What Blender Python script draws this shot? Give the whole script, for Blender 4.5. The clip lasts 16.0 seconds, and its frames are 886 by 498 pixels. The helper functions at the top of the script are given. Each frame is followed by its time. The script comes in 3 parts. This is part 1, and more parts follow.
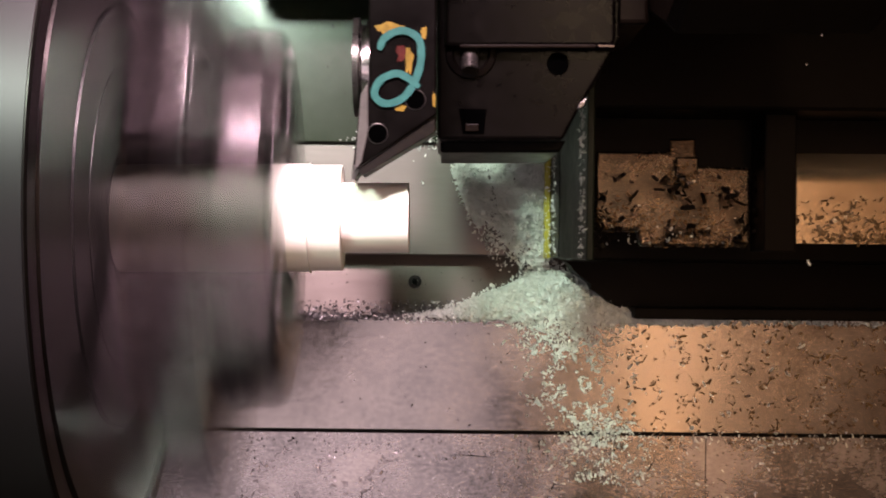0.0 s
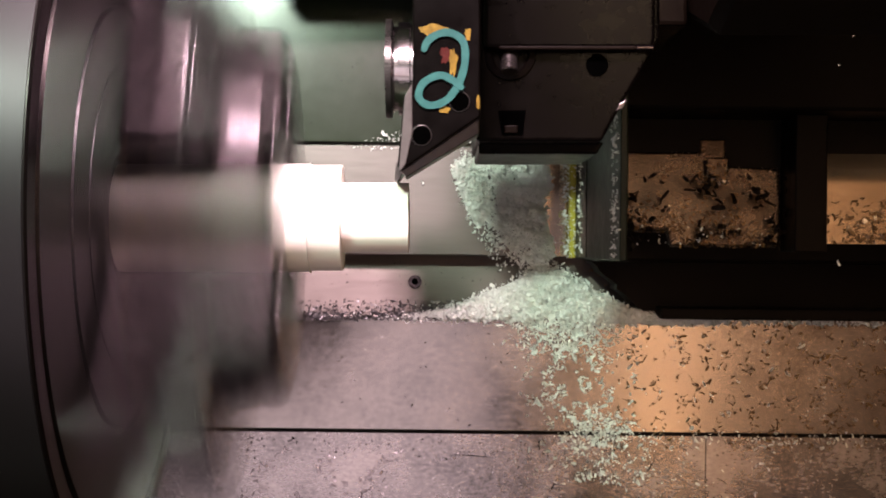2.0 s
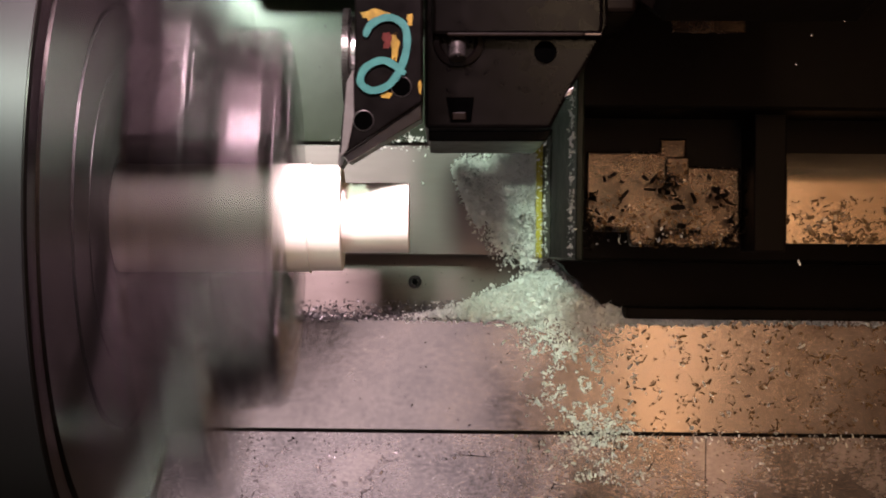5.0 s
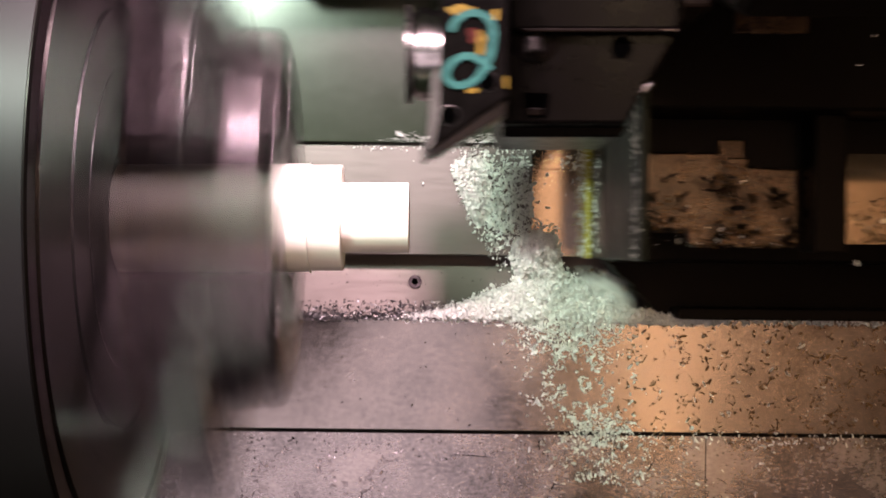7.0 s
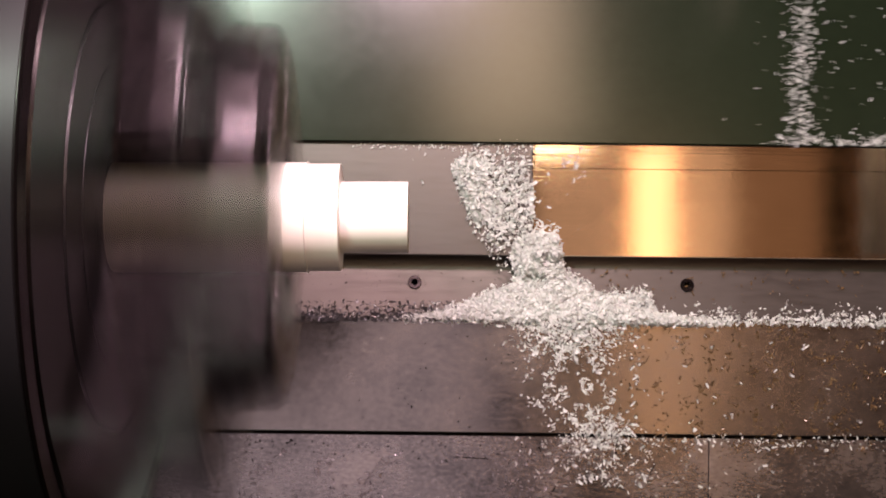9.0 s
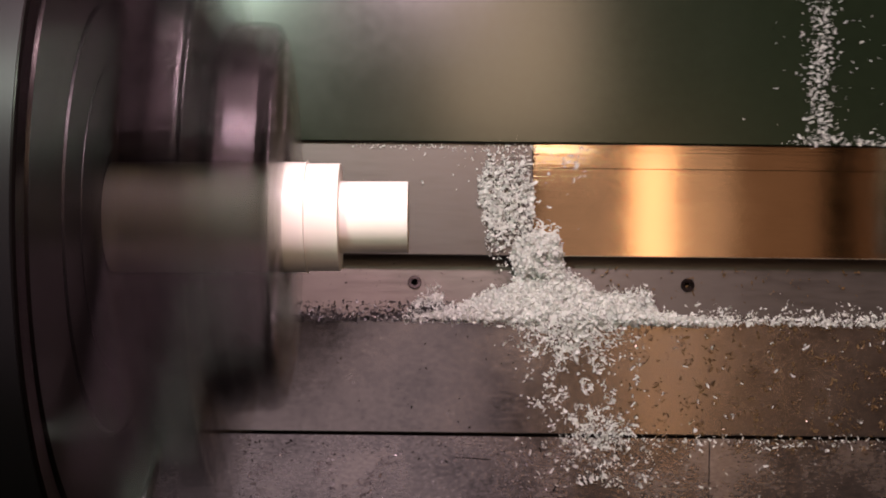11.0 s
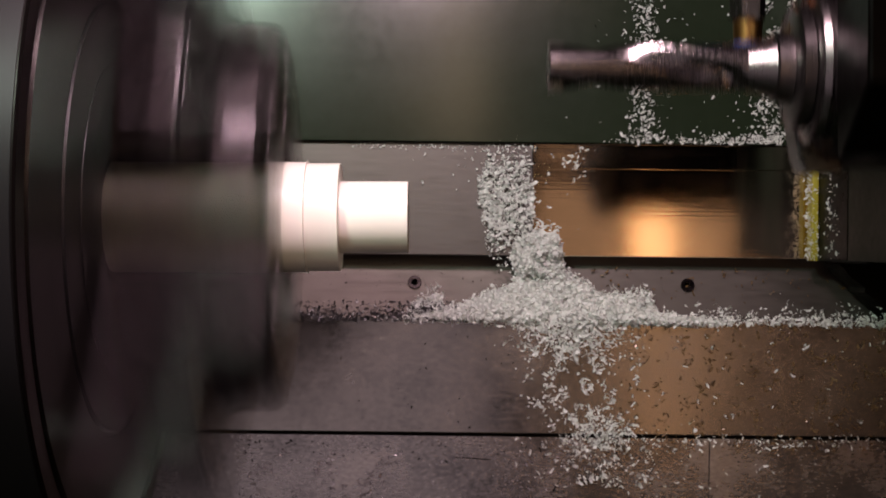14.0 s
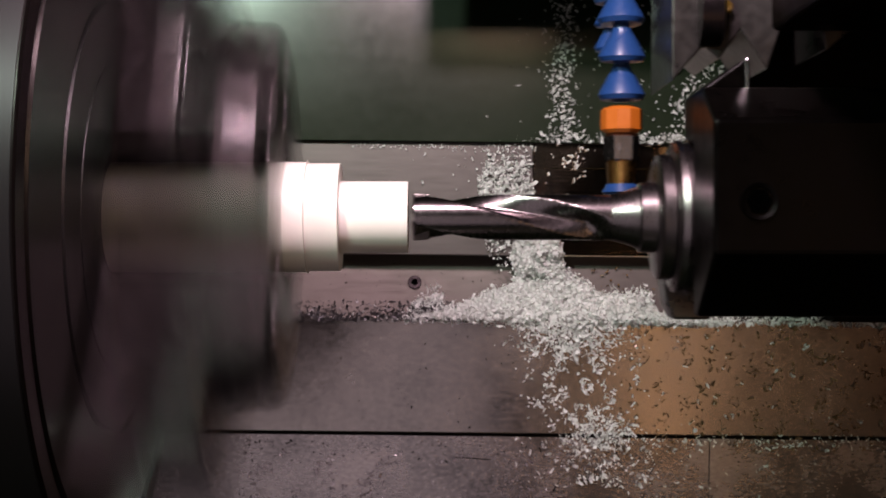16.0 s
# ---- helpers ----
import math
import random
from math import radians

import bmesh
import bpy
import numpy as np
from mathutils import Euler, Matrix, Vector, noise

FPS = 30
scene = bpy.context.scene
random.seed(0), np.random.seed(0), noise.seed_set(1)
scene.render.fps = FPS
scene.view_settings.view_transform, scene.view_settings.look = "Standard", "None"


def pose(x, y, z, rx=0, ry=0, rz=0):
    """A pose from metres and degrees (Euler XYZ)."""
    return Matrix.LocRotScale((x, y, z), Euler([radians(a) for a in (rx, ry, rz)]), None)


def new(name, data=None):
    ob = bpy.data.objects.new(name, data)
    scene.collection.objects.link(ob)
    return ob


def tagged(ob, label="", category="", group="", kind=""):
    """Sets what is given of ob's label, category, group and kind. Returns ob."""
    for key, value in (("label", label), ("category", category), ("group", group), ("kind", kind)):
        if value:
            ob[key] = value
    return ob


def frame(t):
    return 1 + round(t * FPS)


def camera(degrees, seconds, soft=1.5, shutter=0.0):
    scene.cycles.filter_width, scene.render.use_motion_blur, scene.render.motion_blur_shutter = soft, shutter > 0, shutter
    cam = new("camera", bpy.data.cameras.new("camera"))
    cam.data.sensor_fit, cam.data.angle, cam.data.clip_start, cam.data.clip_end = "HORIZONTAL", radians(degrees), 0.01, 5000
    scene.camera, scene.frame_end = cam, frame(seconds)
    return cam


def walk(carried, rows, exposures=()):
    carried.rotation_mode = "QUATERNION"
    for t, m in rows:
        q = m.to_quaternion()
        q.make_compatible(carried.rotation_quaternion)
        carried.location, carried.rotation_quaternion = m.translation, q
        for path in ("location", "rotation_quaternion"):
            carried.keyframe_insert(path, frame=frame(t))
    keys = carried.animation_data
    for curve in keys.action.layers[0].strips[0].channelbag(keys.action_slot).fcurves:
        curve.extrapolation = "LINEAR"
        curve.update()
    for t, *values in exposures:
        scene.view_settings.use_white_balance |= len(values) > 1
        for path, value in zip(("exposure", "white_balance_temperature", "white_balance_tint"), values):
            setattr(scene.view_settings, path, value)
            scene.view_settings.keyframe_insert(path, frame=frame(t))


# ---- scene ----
# The machine is built lying flat (x along the spindle, y up the slant, z out of the bed) and then leaned back by TILT.
TILT = pose(0, 0, 0, 45, 0, 0)
SKEW = TILT @ pose(0, 0, 0, 0, 0, -0.62)
REACH = 0.6027

cam = camera(34, 16.0, soft=1.9, shutter=1.35)
NEAR = 0.0125
walk(cam, [(0, TILT @ pose(0, 0, REACH)), (8.4, TILT @ pose(0, 0, REACH)), (8.7, TILT @ pose(0, 0, REACH - 0.3 * NEAR)),
           (9.0, TILT @ pose(0, 0, REACH - 0.85 * NEAR)), (9.4, TILT @ pose(0, 0, REACH - NEAR)), (16.0, TILT @ pose(0, 0, REACH - NEAR))],
     exposures=[(0, -0.2, 6900, 31), (7.0, -0.2, 6900, 31), (7.5, -0.32, 6900, 29), (8.0, -0.64, 6900, 30), (8.4, -0.95, 6900, 31), (9.0, -1.34, 6900, 33), (11.4, -1.88, 6900, 31), (13.0, -2.02, 6900, 29), (14.0, -2.08, 6800, 27), (16.0, -1.76, 6700, 27)])

# ---- light ----
world = bpy.data.worlds.new("world")
scene.world = world
world.use_nodes = True
world.node_tree.nodes["Background"].inputs[0].default_value = (0.75, 0.9, 0.8, 1)
world.node_tree.nodes["Background"].inputs[1].default_value = 0.02


def area(name, place, sx, sy, watts, colour):
    """A rectangular lamp; place is its pose in the machine's frame, and it shines along its own -z."""
    data = bpy.data.lights.new(name, "AREA")
    data.shape, data.size, data.size_y, data.energy, data.color = "RECTANGLE", sx, sy, watts, colour
    ob = new(name, data)
    ob.matrix_world = TILT @ place
    return ob


area("work_light", pose(-0.04, 0.42, 0.36, -40, -2), 0.09, 0.06, 18, (1.0, 0.82, 0.86))
# green fill, added to stand in for bounce off the painted walls
area("green_fill_light", pose(-0.30, 0.41, 0.60, -24, -20), 0.08, 0.05, 14.0, (0.66, 1.0, 0.77))
area("door_window", pose(-0.195, -0.24, 0.73), 0.54, 0.62, 1.95, (0.98, 0.92, 0.94))
# the warm shop behind the door, seen as a row of bright and dim strips
for x, wide, watts, colour in ((0.200, 0.13, 0.22, (1.0, 0.70, 0.42)), (0.306, 0.062, 0.76, (1.0, 0.62, 0.29)), (0.380, 0.084, 0.19, (1.0, 0.68, 0.38)),
                               (0.490, 0.13, 0.10, (1.0, 0.58, 0.28)), (0.720, 0.24, 0.10, (1.0, 0.54, 0.25))):
    area("shop_light", pose(x, -0.0675, 0.70), wide, 0.465, watts, colour)
area("ceiling_light", pose(0.107, 0.29, 0.70), 0.20, 0.27, 4.8, (1.0, 0.80, 0.48))


# ---- materials ----
def material(name, base, rough=0.5, metal=0.0, vary=0.25, scale=60, stretch=(1, 1, 1), bump=0.15, rough_vary=0.12, coords="Object", aniso=0.0, spec=0.5):
    m = bpy.data.materials.new(name)
    m.use_nodes = True
    n, l = m.node_tree.nodes, m.node_tree.links
    b = n["Principled BSDF"]
    b.inputs["Metallic"].default_value = metal
    b.inputs["Specular IOR Level"].default_value = spec
    tc = n.new("ShaderNodeTexCoord")
    mp = n.new("ShaderNodeMapping")
    mp.inputs["Scale"].default_value = stretch
    l.new(tc.outputs[coords], mp.inputs["Vector"])
    fine, wide = n.new("ShaderNodeTexNoise"), n.new("ShaderNodeTexNoise")
    fine.inputs["Scale"].default_value, fine.inputs["Detail"].default_value = scale * 6, 6
    wide.inputs["Scale"].default_value, wide.inputs["Detail"].default_value = scale * 0.4, 4
    l.new(mp.outputs[0], fine.inputs["Vector"])
    l.new(tc.outputs[coords], wide.inputs["Vector"])
    mix = n.new("ShaderNodeMath")
    mix.operation = "MULTIPLY_ADD"
    l.new(wide.outputs[0], mix.inputs[0])
    mix.inputs[1].default_value = 0.6
    half = n.new("ShaderNodeMath")
    half.operation = "MULTIPLY"
    half.inputs[1].default_value = 0.4
    l.new(fine.outputs[0], half.inputs[0])
    l.new(half.outputs[0], mix.inputs[2])
    ramp = n.new("ShaderNodeMapRange")
    ramp.inputs["From Min"].default_value, ramp.inputs["From Max"].default_value = 0.3, 0.7
    l.new(mix.outputs[0], ramp.inputs["Value"])
    col = n.new("ShaderNodeMix")
    col.data_type = "RGBA"
    col.inputs[6].default_value = (*[c * (1 - vary) for c in base], 1)
    col.inputs[7].default_value = (*[min(1, c * (1 + vary)) for c in base], 1)
    l.new(ramp.outputs[0], col.inputs[0])
    l.new(col.outputs[2], b.inputs["Base Color"])
    rr = n.new("ShaderNodeMapRange")
    rr.inputs["From Min"].default_value, rr.inputs["From Max"].default_value = 0.3, 0.7
    rr.inputs["To Min"].default_value, rr.inputs["To Max"].default_value = max(0.03, rough - rough_vary), min(1, rough + rough_vary)
    l.new(mix.outputs[0], rr.inputs["Value"])
    l.new(rr.outputs[0], b.inputs["Roughness"])
    if aniso:
        tan = n.new("ShaderNodeTangent")
        tan.direction_type, tan.axis = "RADIAL", "X"
        b.inputs["Anisotropic"].default_value = aniso
        b.inputs["Anisotropic Rotation"].default_value = 0.0
        l.new(tan.outputs[0], b.inputs["Tangent"])
    if bump:
        bp = n.new("ShaderNodeBump")
        bp.inputs["Strength"].default_value, bp.inputs["Distance"].default_value = bump, 0.0008
        l.new(fine.outputs[0], bp.inputs["Height"])
        l.new(bp.outputs[0], b.inputs["Normal"])
    return m


GREEN = material("green_paint", (0.0150, 0.0235, 0.0120), 0.20, 0, 0.13, 25, bump=0.012, rough_vary=0.03, spec=0.46)
DEEP = material("oily_dark_green_paint", (0.008, 0.012, 0.008), 0.42, 0, 0.3, 25, bump=0.08, spec=0.08)
PLATE = material("ground_steel_plate", (0.25, 0.222, 0.210), 0.20, 0.92, 0.34, 55, (0.8, 1.2, 1), bump=0.03, rough_vary=0.09)
LEDGE = material("dull_ledge_steel", (0.098, 0.085, 0.077), 0.50, 0.88, 0.22, 26, (0.4, 2, 1), bump=0.06)
STRIP = material("dull_steel_strip", (0.124, 0.110, 0.104), 0.42, 0.75, 0.10, 18, (0.6, 4, 1), bump=0.06)
POLISH = material("polished_way_cover", (0.76, 0.60, 0.47), 0.08, 1.0, 0.10, 50, (0.03, 3, 1), bump=0.04, rough_vary=0.04)
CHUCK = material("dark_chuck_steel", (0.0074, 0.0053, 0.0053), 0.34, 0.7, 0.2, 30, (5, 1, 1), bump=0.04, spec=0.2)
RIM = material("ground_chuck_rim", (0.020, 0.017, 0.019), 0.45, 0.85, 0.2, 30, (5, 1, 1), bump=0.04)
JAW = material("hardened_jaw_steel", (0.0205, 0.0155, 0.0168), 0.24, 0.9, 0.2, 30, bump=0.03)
# paler copy of the jaw steel, for the jaws' highlights and lit ends
JAW_LIT = material("jaw_steel_as_lit", (0.08, 0.070, 0.074), 0.27, 1.0, 0.2, 60, bump=0.05)
BRIGHT = material("bright_turned_steel", (0.50, 0.46, 0.46), 0.20, 1.0, 0.12, 40, (8, 1, 1), bump=0.05)
WHITE = material("white_plastic", (0.80, 0.76, 0.70), 0.42, 0, 0.03, 60, (8, 1, 1), bump=0.04)
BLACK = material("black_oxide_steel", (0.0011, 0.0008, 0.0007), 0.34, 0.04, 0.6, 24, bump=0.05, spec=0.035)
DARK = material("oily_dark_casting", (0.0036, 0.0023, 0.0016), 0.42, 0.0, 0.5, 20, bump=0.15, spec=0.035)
GROUND = material("ground_tool_steel", (0.055, 0.049, 0.047), 0.48, 0.6, 0.25, 60, (1, 3, 1), bump=0.1)
GREY = material("worn_grey_steel", (0.060, 0.054, 0.052), 0.32, 0.8, 0.3, 40, bump=0.1)
WORN = material("oily_warm_steel", (0.050, 0.034, 0.024), 0.24, 0.85, 0.95, 120, bump=0.25)
GUARD = material("guard_steel", (0.52, 0.42, 0.31), 0.17, 0.95, 0.18, 30, (0.3, 2, 1), bump=0.0, rough_vary=0.05)
for m in (WORN,):
    blotch = m.node_tree.nodes["Map Range"]
    blotch.inputs["From Min"].default_value, blotch.inputs["From Max"].default_value = 0.34, 0.66
CHIP = material("white_plastic_shaving", (0.88, 0.90, 0.87), 0.45, 0, 0.06, 200, bump=0)
thin = CHIP.node_tree.nodes.new("ShaderNodeBsdfTranslucent")
thin.inputs[0].default_value = (0.88, 0.90, 0.87, 1)
half = CHIP.node_tree.nodes.new("ShaderNodeMixShader")
half.inputs[0].default_value = 0.25
CHIP.node_tree.links.new(CHIP.node_tree.nodes["Principled BSDF"].outputs[0], half.inputs[1])
CHIP.node_tree.links.new(thin.outputs[0], half.inputs[2])
CHIP.node_tree.links.new(half.outputs[0], CHIP.node_tree.nodes["Material Output"].inputs[0])
SWARF = material("grey_metal_chip", (0.13, 0.125, 0.13), 0.40, 0.8, 0.8, 300, bump=0)
WET = material("oily_brown_shaving", (0.19, 0.115, 0.055), 0.22, 0.1, 0.5, 200, bump=0)
YELLOW = material("yellow_rubber_wiper", (0.42, 0.36, 0.03), 0.5, 0, 0.2, 60, bump=0.1)
BRASS = material("stained_brass", (0.42, 0.22, 0.07), 0.3, 1.0, 0.2, 60, bump=0.05)
BLUE = material("blue_hose_plastic", (0.009, 0.040, 0.145), 0.34, 0, 0.12, 60, bump=0.03)
ORANGE = material("orange_hose_plastic", (0.42, 0.10, 0.008), 0.40, 0, 0.1, 60, bump=0.03)
CYAN = material("turquoise_paint_pen", (0.007, 0.050, 0.045), 0.45, 0, 0.4, 45, bump=0.1, spec=0.15)
GOLD = material("worn_yellow_paint", (0.11, 0.068, 0.007), 0.5, 0, 0.6, 90, bump=0.1, spec=0.15)
RED = material("worn_red_paint", (0.035, 0.004, 0.0025), 0.5, 0, 0.4, 90, bump=0.1, spec=0.1)
# near-black for the shade inside holes, and for scratches, etching and joints
HOLE = material("bore_shade_and_marks", (0.0003, 0.0003, 0.0003), 0.8, 0.0, 0.3, 60, bump=0, spec=0.0)
DRILL = material("ground_drill_steel", (0.16, 0.138, 0.14), 0.25, 1.0, 0.2, 40, (8, 1, 1), bump=0.04)
WORKED = material("oil_stained_scuffed_plate", (0.28, 0.252, 0.248), 0.24, 0.9, 0.7, 60, (0.7, 1.3, 1), bump=0.16, rough_vary=0.14)
SCUFF = material("bare_scuffed_steel", (0.34, 0.31, 0.32), 0.35, 0.8, 0.3, 200, bump=0)


# ---- mesh helpers ----
def part(name, bm, mat, parent=None, label="", smooth=False, m=None):
    me = bpy.data.meshes.new(name)
    bmesh.ops.recalc_face_normals(bm, faces=bm.faces)
    bm.to_mesh(me)
    bm.free()
    me.materials.append(mat)
    if smooth:
        for p in me.polygons:
            p.use_smooth = True
    ob = new(name, me)
    if parent:
        ob.parent = parent
    if m is not None:
        ob.matrix_basis = m
    if label:
        tagged(ob, label)
    return ob


def empty(name, m, label, category, **more):
    ob = new(name)
    ob.empty_display_size = 0.02
    ob.matrix_basis = m
    return tagged(ob, label, category, **more)


def box(x0, x1, y0, y1, z0, z1, bevel=0.0008, bm=None):
    b = bmesh.new()
    bmesh.ops.create_cube(b, size=1)
    bmesh.ops.scale(b, vec=(x1 - x0, y1 - y0, z1 - z0), verts=b.verts)
    bmesh.ops.translate(b, vec=((x0 + x1) / 2, (y0 + y1) / 2, (z0 + z1) / 2), verts=b.verts)
    if bevel:
        bmesh.ops.bevel(b, geom=b.edges[:], offset=bevel, segments=2, affect="EDGES", profile=0.5)
    return join(bm, b)


def join(bm, b):
    if bm is None:
        return b
    me = bpy.data.meshes.new("scratch")
    b.to_mesh(me)
    b.free()
    bm.from_mesh(me)
    bpy.data.meshes.remove(me)
    return bm


def prism(points, z0, z1, bevel=0.0006, axis="z", bm=None):
    """A polygon in two axes drawn out along the third."""
    b = bmesh.new()
    def place(p, q, r):
        return (p, q, r) if axis == "z" else ((r, p, q) if axis == "x" else (p, r, q))
    lo = [b.verts.new(place(p, q, z0)) for p, q in points]
    hi = [b.verts.new(place(p, q, z1)) for p, q in points]
    b.faces.new(lo)
    b.faces.new(hi)
    k = len(points)
    for i in range(k):
        b.faces.new((lo[i], lo[(i + 1) % k], hi[(i + 1) % k], hi[i]))
    bmesh.ops.recalc_face_normals(b, faces=b.faces)
    if bevel:
        bmesh.ops.bevel(b, geom=b.edges[:], offset=bevel, segments=2, affect="EDGES", profile=0.5)
    return join(bm, b)


def lathe(profile, seg=64, axis="x", bm=None):
    """A closed profile of (along, radius) turned round the x axis (or z)."""
    b = bmesh.new()
    rings = []
    for a, r in profile:
        if r < 1e-6:
            rings.append([b.verts.new((a, 0, 0) if axis == "x" else (0, 0, a))])
            continue
        ring = []
        for i in range(seg):
            t = 2 * math.pi * i / seg
            ring.append(b.verts.new((a, r * math.cos(t), r * math.sin(t)) if axis == "x" else (r * math.cos(t), r * math.sin(t), a)))
        rings.append(ring)
    for p, q in zip(rings, rings[1:]):
        if len(p) == 1 and len(q) == 1:
            continue
        for i in range(seg):
            j = (i + 1) % seg
            if len(p) == 1:
                b.faces.new((p[0], q[i], q[j]))
            elif len(q) == 1:
                b.faces.new((p[i], p[j], q[0]))
            else:
                b.faces.new((p[i], p[j], q[j], q[i]))
    return join(bm, b)


def shade(ob, degrees=35):
    for p in ob.data.polygons:
        p.use_smooth = True
    ob.data.set_sharp_from_angle(angle=radians(degrees))
    return ob


# ---- the enclosure ----
def panel(name, label, bm, mat, category="wall"):
    return tagged(part(name, bm, mat, m=TILT), label, category, kind="structure")


panel("wall_headstock", "green painted headstock wall behind the chuck", box(-0.57, -0.55, -0.8, 0.96, -0.55, 0.75), GREEN)
panel("wall_tailstock", "green painted end wall of the machine", box(1.2, 1.22, -0.8, 0.96, -0.55, 0.75), GREEN)
panel("wall_rear", "green painted rear wall above the covers", box(-0.55, 1.2, 0.90, 0.92, -0.55, 0.75), GREEN)
panel("wall_front", "green painted front apron of the machine", box(-0.55, 1.2, -0.66, -0.64, -0.55, 0.75), GREEN)
panel("wall_door", "dark sliding door of the machine", box(-0.55, 1.2, -0.64, 0.90, 0.75, 0.77), DARK)
panel("floor", "dark chip tray under the bed", box(-0.57, 1.22, -0.66, 0.92, -0.57, -0.55), DARK, "floor")


# ---- the bed ----
def bed(name, label, bm, mat, category="machine bed"):
    return tagged(part(name, bm, mat, m=SKEW), label, category, kind="structure")


bed("way_strip", "dull grey ground steel strip along the bed", box(-0.54, 0.06159, -0.00434, 0.08528, -0.42184, -0.40978), STRIP)
bed("way_cover", "polished steel way cover with brushed lines", box(0.06116, 1.19, -0.00437, 0.08578, -0.42786, -0.41340), POLISH)
bed("way_cover_edge", "polished raised edge of the way cover", box(0.06275, 1.19, 0.05646, 0.08409, -0.41340, -0.41039, 0.0004), POLISH)
LEAN = SKEW @ pose(0, -0.02371, -0.42786, -10) @ Matrix.Translation((0, -1 * -0.02371, -1 * -0.42786))
ledge = bed("ledge_plate", "grey steel ledge plate with socket screws", box(-0.54, 1.19, -0.06389, 0.00844, -0.48210, -0.42786), LEDGE)
ledge.matrix_basis = LEAN
bed("bed_plate", "worn steel plate in front of the ledge", box(-0.54, 1.19, -0.12220, -0.04530, -0.49415, -0.37363, 0.0006), PLATE)
bed("front_plate", "worn steel plate with oil stains and scratches", box(-0.54, 0.17893, -0.32702, -0.12487, -0.49415, -0.37784, 0), WORKED)
bed("front_plate_end", "worn steel plate with oil stains and scratches", box(0.17969, 1.19, -0.32702, -0.12487, -0.49415, -0.37784, 0), WORKED)
bed("seam_filler", "dark packing in the plate seam", box(-0.54, 1.19, -0.12601, -0.12144, -0.49415, -0.37815, 0), DARK)
bed("bed_filler", "dark casting under the plates", box(-0.54, 1.19, -0.36336, 0.18654, -0.57249, -0.50018), DARK)


def socket_screw(x, y, z):
    ob = empty("socket_screw", SKEW @ pose(x, y, z, -10), "round steel socket screw sunk in the ledge", "screw", group="ledge screws")
    r = 0.00482
    shade(part("head", lathe([(0.0003, r * 0.45), (0.002, r * 0.5), (0.002, r * 0.92), (0.0012, r), (-0.001, r), (-0.001, 0)], 32, "z"), JAW, ob))
    part("socket", lathe([(0.0004, 0), (0.0004, r * 0.46), (0.0002, r * 0.46)], 6, "z"), HOLE, ob)
    return ob


socket_screw(-0.01969, -0.02371, -0.42786)
socket_screw(0.17199, -0.02371, -0.42786)


# ---- chuck and workpiece ----
AXIS_Y = 0.01292
SPINDLE = TILT @ pose(0, AXIS_Y, 0)


def chuck():
    ob = empty("lathe_chuck", SPINDLE, "large steel three-jaw lathe chuck, spinning", "lathe chuck")
    x = -0.13207
    R = 0.14382
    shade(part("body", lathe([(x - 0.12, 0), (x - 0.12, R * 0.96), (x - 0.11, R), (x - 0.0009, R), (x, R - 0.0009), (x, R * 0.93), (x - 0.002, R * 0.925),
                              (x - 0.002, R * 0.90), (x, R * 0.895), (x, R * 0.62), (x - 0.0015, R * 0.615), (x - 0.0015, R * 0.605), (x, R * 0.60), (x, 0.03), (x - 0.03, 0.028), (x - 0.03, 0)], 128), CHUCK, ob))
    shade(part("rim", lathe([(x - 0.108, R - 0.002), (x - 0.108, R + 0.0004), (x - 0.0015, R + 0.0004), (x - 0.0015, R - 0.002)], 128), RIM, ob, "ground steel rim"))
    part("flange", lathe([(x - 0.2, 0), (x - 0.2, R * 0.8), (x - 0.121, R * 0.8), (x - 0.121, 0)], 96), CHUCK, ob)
    # rings in the paler rim steel stand in for streak highlights
    for rr in (0.062, 0.086):
        shade(part("streak_ring", lathe([(x - 0.001, rr - 0.0008), (x + 0.0004, rr - 0.0004), (x + 0.0004, rr + 0.0004), (x - 0.001, rr + 0.0008)], 96), RIM, ob, "paler ring for a streak highlight on the chuck face"))
    for k in range(3):
        turn = pose(0, 0, 0, 120 * k + 20)
        half = 0.0275
        prof = [(x, 0.02279), (-0.06345, 0.02279), (-0.06345, 0.07050), (-0.06510, 0.07473), (-0.08500, 0.07567), (-0.08600, 0.11280), (-0.10000, 0.11421), (-0.10100, 0.13747), (x, 0.13818)]
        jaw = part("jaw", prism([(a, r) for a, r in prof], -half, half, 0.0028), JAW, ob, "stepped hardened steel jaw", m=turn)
        # pale strips put the highlights of the jaws into the colour
        for x0, x1, rr, hw in ((-0.07943, -0.06721, 0.07544, 0.007), (-0.0900, -0.0878, 0.11300, 0.016), (-0.0868, -0.0858, 0.11280, 0.016)):
            part("highlight_strip", prism([(x0, rr - 0.003), (x0, rr + 0.0018), (x1, rr + 0.0018 - 0.105 * (x1 - x0)), (x1, rr - 0.003)], -hw, hw, 0.0003), JAW_LIT, jaw, "pale strip for the highlight on the jaw")
        # thin pale plate gives the jaw end its lit look by colour
        part("tip_face", prism([(-0.0637, 0.0245), (-0.0631, 0.0245), (-0.0631, 0.0685), (-0.0637, 0.0685)], -half + 0.004, half - 0.004, 0), JAW_LIT, jaw, "jaw end in pale steel, as if lit")
        for xx, rr in ((-0.08560, 0.09400), (-0.10050, 0.12455)):
            part("bolt", lathe([(xx, 0.004), (xx + 0.001, 0.005), (xx + 0.001, 0.009), (xx - 0.003, 0.0095), (xx - 0.003, 0)], 20), BLACK, jaw, m=pose(0, rr, 0))
    return ob


